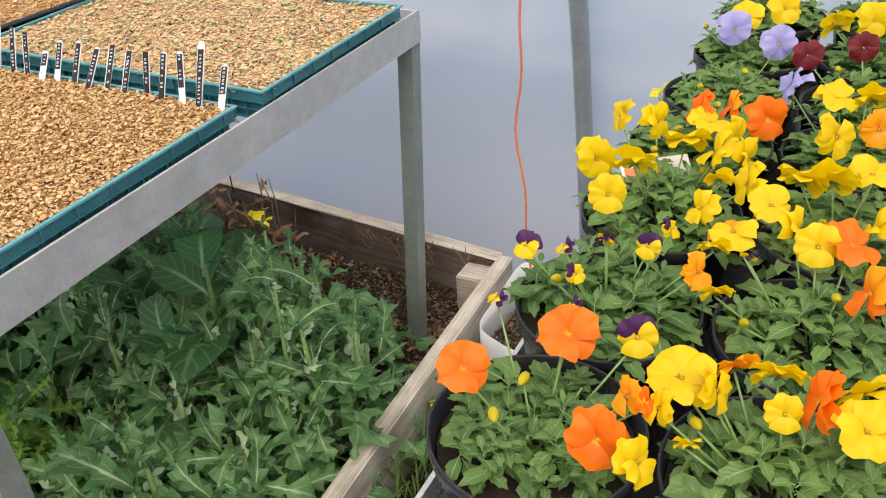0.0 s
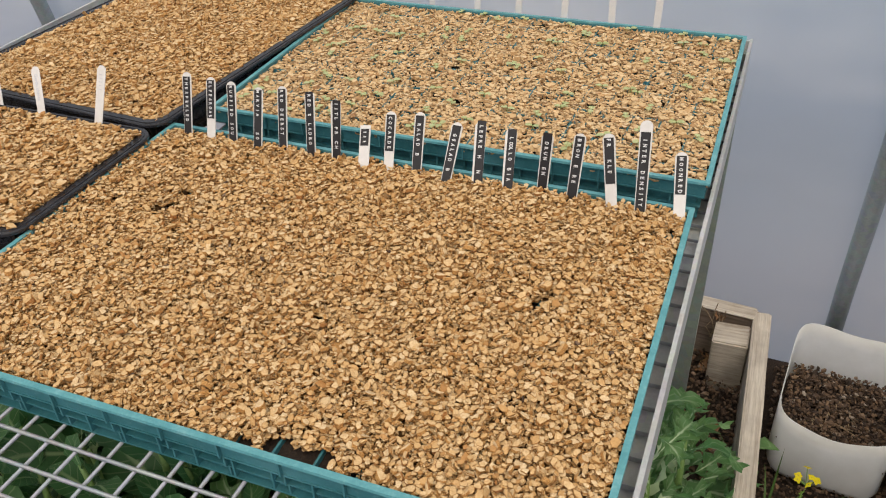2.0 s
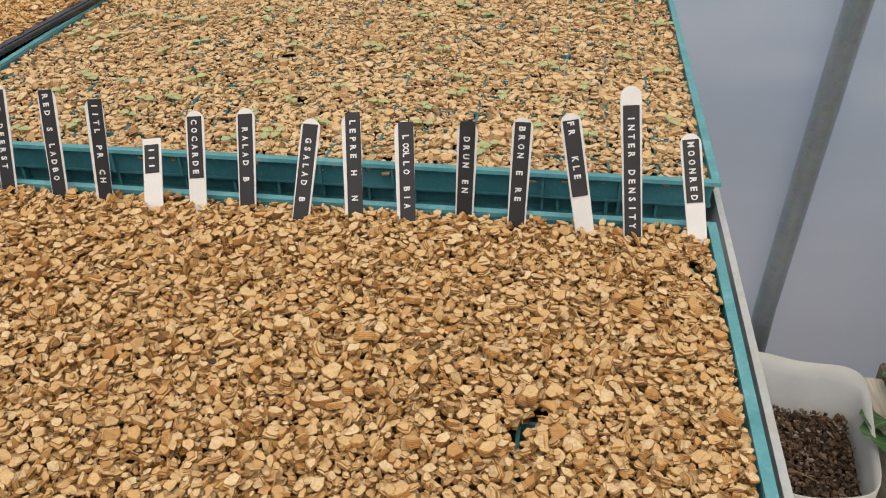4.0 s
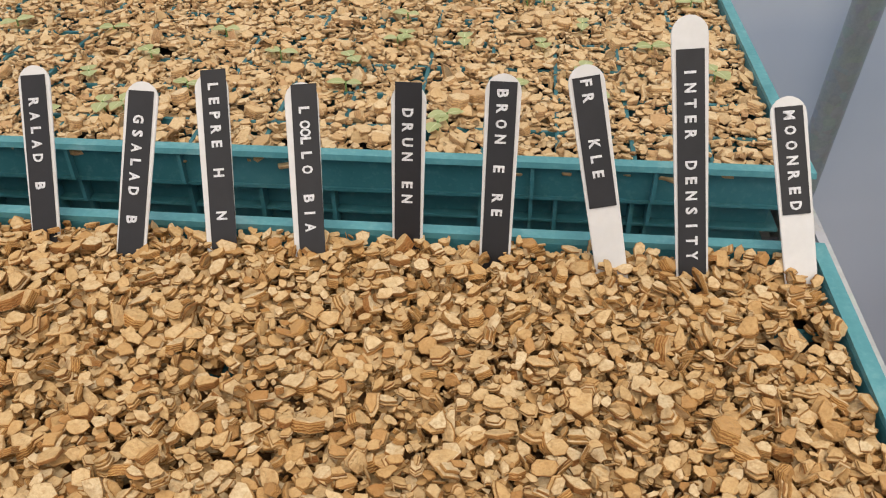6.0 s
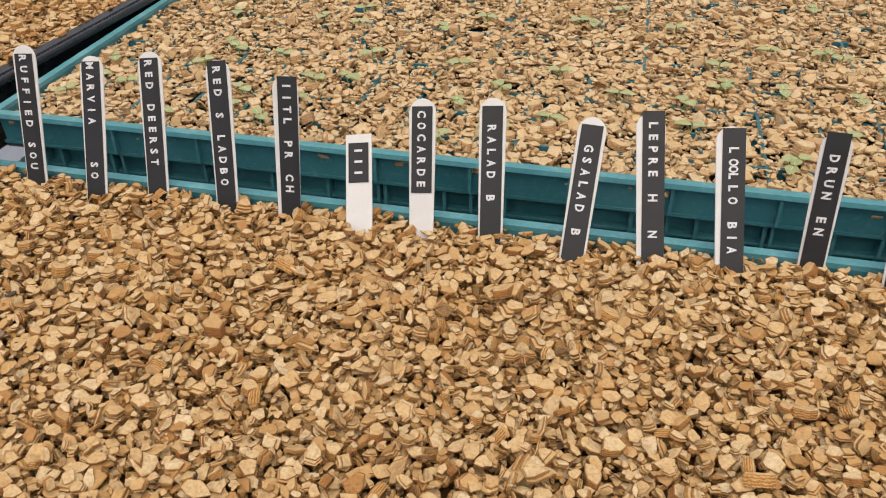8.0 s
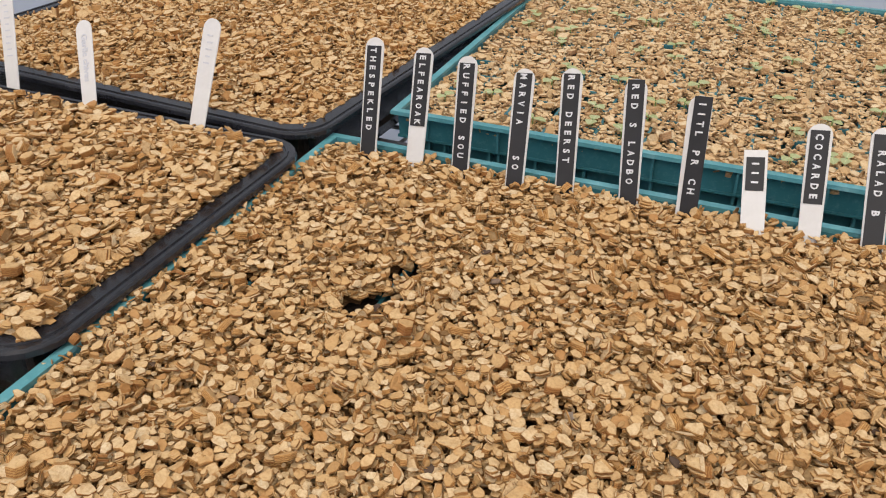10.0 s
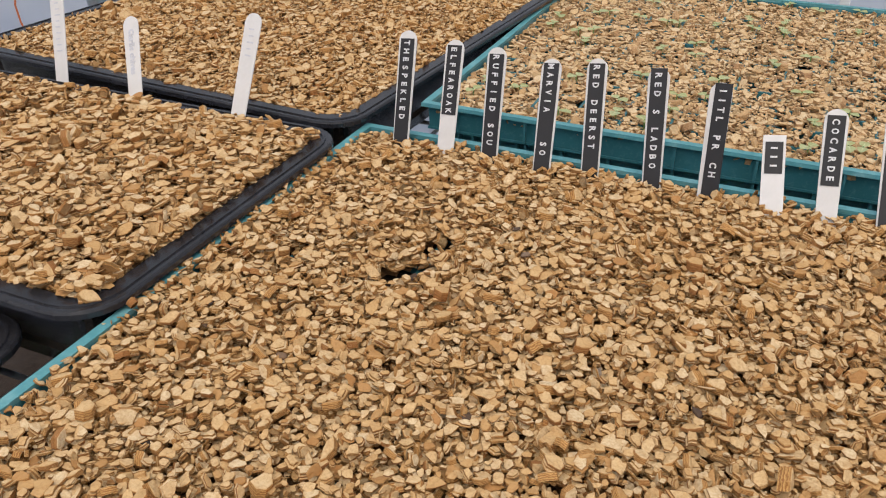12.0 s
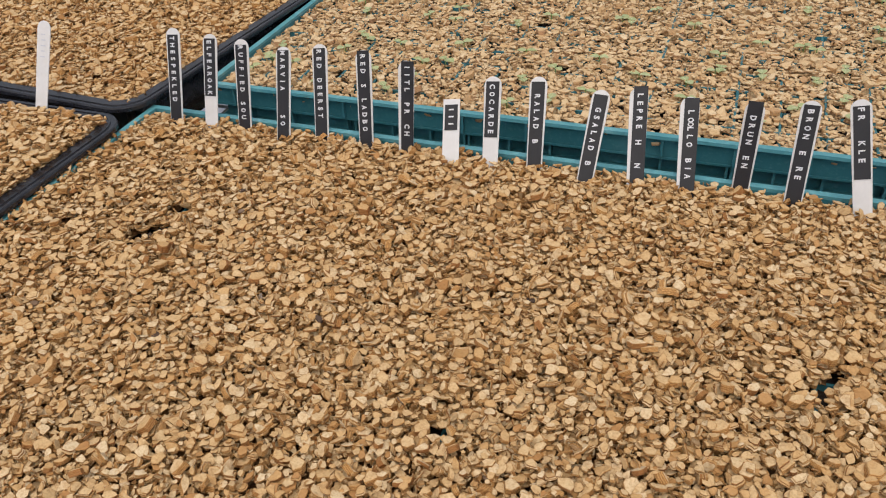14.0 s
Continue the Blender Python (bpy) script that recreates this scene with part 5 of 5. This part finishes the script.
BLOOMS[5, 0] = [(-1.1, -1.3, 'yellow up', 44), (2.8, 1.4, 'yellow front', 45), (-1.4, -6.5, 'lavender front', 32)]
BLOOMS[5, 1] = [(-5.3, -3.5, 'yellow back', 26), (-1.7, -1.2, 'yellow front', 33)]
for i, (y, *row) in enumerate(POTS):
    for j, colours in enumerate(row):
        potted_pansy(0.603 - 0.008 * y + 0.142 * j, y + 0.02 * (j % 2), 0.792, colours, BLOOMS.get((i, j)), 100 + 10 * i + j)


# ---- pak choi and the plants by the jug ----
for x, y, h in ((0.452, 0.34, 0.14), (0.440, 0.49, 0.17), (0.455, 0.18, 0.11)):
    leafy_plant("pak_choi", "dark green pak choi with pale veins", "leafy plant", (x, y, 0.09), CHOY_LEAVES, 11, h, 0.92, "pak choi plants")
plant = leafy_plant("bolting_pak_choi", "tall bolting pak choi with yellow flowers", "flowering plant", (0.458, 0.48, 0.09), CHOY_LEAVES, 15, 0.58, 0.66)
flower_head(plant, (0.0, 0.0, 0.66), 12, 0.024, 0.007)
flower_head(plant, (0.02, -0.015, 0.60), 7, 0.018, 0.006)
for x, y, h in ((0.205, 0.215, 0.19), (0.235, 0.150, 0.13), (0.185, 0.165, 0.14), (0.255, 0.205, 0.12)):
    plant = leafy_plant("flowering_weed", "spindly weed with small yellow flowers", "weed", (x, y, 0.112), MIZUNA_LEAVES[1:2], 6, h * 0.7, 0.45, "flowering weeds")
    flower_head(plant, (0, 0, h), 7, 0.018)


def grass_tuft(x, y, z, count, seed):
    r = random.Random(seed)
    g = Geo()
    for k in range(count):
        leaf_geo(g, r.uniform(0.10, 0.22), 0.0022, 0, 0, r.uniform(0.3, 1.6), stalk=0.0, m=pose(r.uniform(-0.02, 0.02), r.uniform(-0.03, 0.03), 0, 0, 0, r.uniform(0, 360)), seed=k, start=r.uniform(1.0, 1.45), columns=1)
    thing("grass_tuft", "thin green grass blades by the board", "grass", pose(x, y, z), group="grass tufts", kind="stuff", data=g.mesh("grass_tuft", GRASS, smooth=True))


grass_tuft(0.165, 0.20, 0.112, 26, 1)
grass_tuft(0.17, 0.10, 0.112, 22, 2)
grass_tuft(0.20, 0.02, 0.112, 22, 5)
grass_tuft(0.10, 0.05, 0.10, 14, 3)


# ---- seedlings and litter ----
def seedling(m, x, y, seed):
    r = random.Random(seed)
    g = Geo()
    turn = r.uniform(0, 360)
    for k in range(2):
        leaf_geo(g, r.uniform(0.0065, 0.0105), r.uniform(0.0032, 0.0048), 0, 0, 0.5, stalk=0.1, cup=0.1, m=pose(0, 0, 0.001, 0, -4, turn + 180 * k), seed=k, start=0.12)
    sprout = thing("seedling", "tiny pale green seedling with two seed leaves", "seedling", m @ pose(x, y, -0.0015), group="sprouting seedlings")
    part("cotyledon", g.mesh("cotyledon", SEEDLING, smooth=True), sprout)
    part("stalk", Geo().tube([(0, 0, -0.008), (0, 0, 0.0015)], 0.0005, 5).mesh("stalk", STEM), sprout)


for k in range(95):
    c, rr = k % 18, pick.randrange(12)
    seedling(TRAY_BACK, -0.560 + 0.0318 * c + pick.uniform(-0.008, 0.008), -0.362 + 0.0313 * rr + pick.uniform(-0.008, 0.008), k)

for k in range(26):
    x, y = pick.uniform(-0.6, 0.09), pick.uniform(0.36, 0.59)
    d = pick.uniform(0, 6.28)
    g = Geo().tube([(0, 0, 0), (0.03, 0.004, 0.006), (0.07, -0.003, 0.002)], 0.0013, 5)
    thing("twig", "thin dry twig lying on the bed", "twig", pose(x, y, 0.148, 0, pick.uniform(-20, 10), math.degrees(d)), group="dry twigs", data=g.mesh("twig", DRY))
for k in range(34):
    x, y = pick.uniform(-0.6, 0.09), pick.uniform(0.34, 0.59)
    g = Geo()
    leaf_geo(g, 0.035, 0.012, 3, 0.3, pick.uniform(-1, 1.5), stalk=0.1, wave=0.4, cup=0.6, seed=k)
    thing("dry_leaf", "curled brown dead leaf on the soil", "dead leaf", pose(x, y, 0.150, pick.uniform(-30, 30), pick.uniform(-20, 20), pick.uniform(0, 360)), group="dead leaves", data=g.mesh("dry_leaf", DRY_LEAF))


# ---- dead stalks, sprigs and tags ----
def dry_stalk(x, y, z, height, lean, seed):
    r = random.Random(seed)
    pts = [(0, 0, 0)]
    for k in range(1, 6):
        q = k / 5
        pts.append((lean[0] * q * q + r.uniform(-0.006, 0.006), lean[1] * q * q + r.uniform(-0.006, 0.006), height * q))
    stalk = thing("dead_stalk", "brown dead plant stalk standing in the bed", "dead plant", pose(x, y, z), group="dead stalks")
    part("stem", Geo().tube(pts, [0.003, 0.0028, 0.0024, 0.002, 0.0016, 0.001], 6).mesh("stem", DRY, smooth=True), stalk)
    for k in range(4):
        g = Geo()
        leaf_geo(g, r.uniform(0.05, 0.09), 0.009, 2, 0.3, r.uniform(1.5, 3.0), stalk=0.1, wave=0.4, cup=0.7, m=pose(*pts[2 + k % 3], 0, 0, r.uniform(0, 360)), seed=seed + k, start=0.4)
        part("withered_leaf", g.mesh("withered_leaf", DRY_LEAF, smooth=True), stalk)


for k in range(11):
    dry_stalk(-0.66 + 0.028 * k + pick.uniform(-0.02, 0.02), 0.52 + pick.uniform(-0.05, 0.05), 0.13, pick.uniform(0.16, 0.30), (pick.uniform(-0.08, 0.08), pick.uniform(-0.06, 0.04)), 300 + k)


def sprig(x, seed):
    r = random.Random(seed)
    top = thing("dry_sprig", "withered sprig caught on the board", "twig", pose(x, 0.592 - 0.05 * x, 0.20), group="dry sprigs")
    for k in range(4):
        pts = [(r.uniform(-0.006, 0.006), 0, 0)]
        for j in range(4):
            pts.append((pts[-1][0] + r.uniform(-0.016, 0.016), pts[-1][1] - r.uniform(0.0, 0.004), pts[-1][2] + r.uniform(0.012, 0.024)))
        part("stalk", Geo().tube(pts, 0.0009, 5).mesh("stalk", DRY), top)
    g = Geo()
    leaf_geo(g, 0.030, 0.012, 2, 0.3, 2.2, stalk=0.1, wave=0.5, cup=0.8, m=pose(0, -0.004, 0.05, 0, 0, r.uniform(0, 360)), seed=seed)
    part("withered_leaf", g.mesh("withered_leaf", DRY_LEAF, smooth=True), top)


for k, x in enumerate((-0.24, -0.15, -0.07, 0.03)):
    sprig(x, 40 + k)

tie = thing("hanging_wire", "thin dark wire tie hanging under the bench rail", "wire", pose(-0.24, 0.205, 0.0))
part("strand", Geo().tube([(0.006, 0.0, 0.79), (0.0, 0.0, 0.70), (0.002, 0.002, 0.64), (0.004, 0.001, 0.56)], 0.0012, 6).mesh("strand", BLACK), tie)
part("knot", Geo().tube([(0.006, 0.0, 0.785), (0.022, 0.004, 0.776), (0.030, 0.0, 0.784)], 0.0014, 6).mesh("knot", BLACK), tie)


def picture_tag(m, wide, tall):
    tag = thing("nursery_tag", "white nursery tag with an orange printed band", "plant tag", m, group="nursery tags")
    part("card", Geo().box(-wide / 2, wide / 2, -0.0005, 0.0005, 0, tall, 0.0003).mesh("card", LABEL), tag)
    part("printed_band", Geo().box(-wide * 0.46, wide * 0.05, -0.0011, -0.0007, tall * 0.05, tall * 0.7).mesh("printed_band", ORANGE_PRINT), tag)


ORANGE_PRINT = mottled("orange_print", [(0.3, (0.70, 0.14, 0.05)), (0.7, (0.82, 0.24, 0.09))], 80, 0.4, bump=0.02)
picture_tag(pose(0.590, -0.085, 0.904, -50, 0, 38), 0.066, 0.024)

# crumbs of vermiculite and soil spilt on the bench rail
v, t, q = strew(-0.50, -0.01, -0.512, -0.494, 160, FLAKES_LIGHT, 0.001, 0.0035)
thing("spilt_crumbs", "crumbs spilt on the bench front rail", "crumbs", pose(0.015, 0.006, 0.7965), kind="stuff", data=big_mesh("spilt_crumbs", v, t, BARK, side=q))
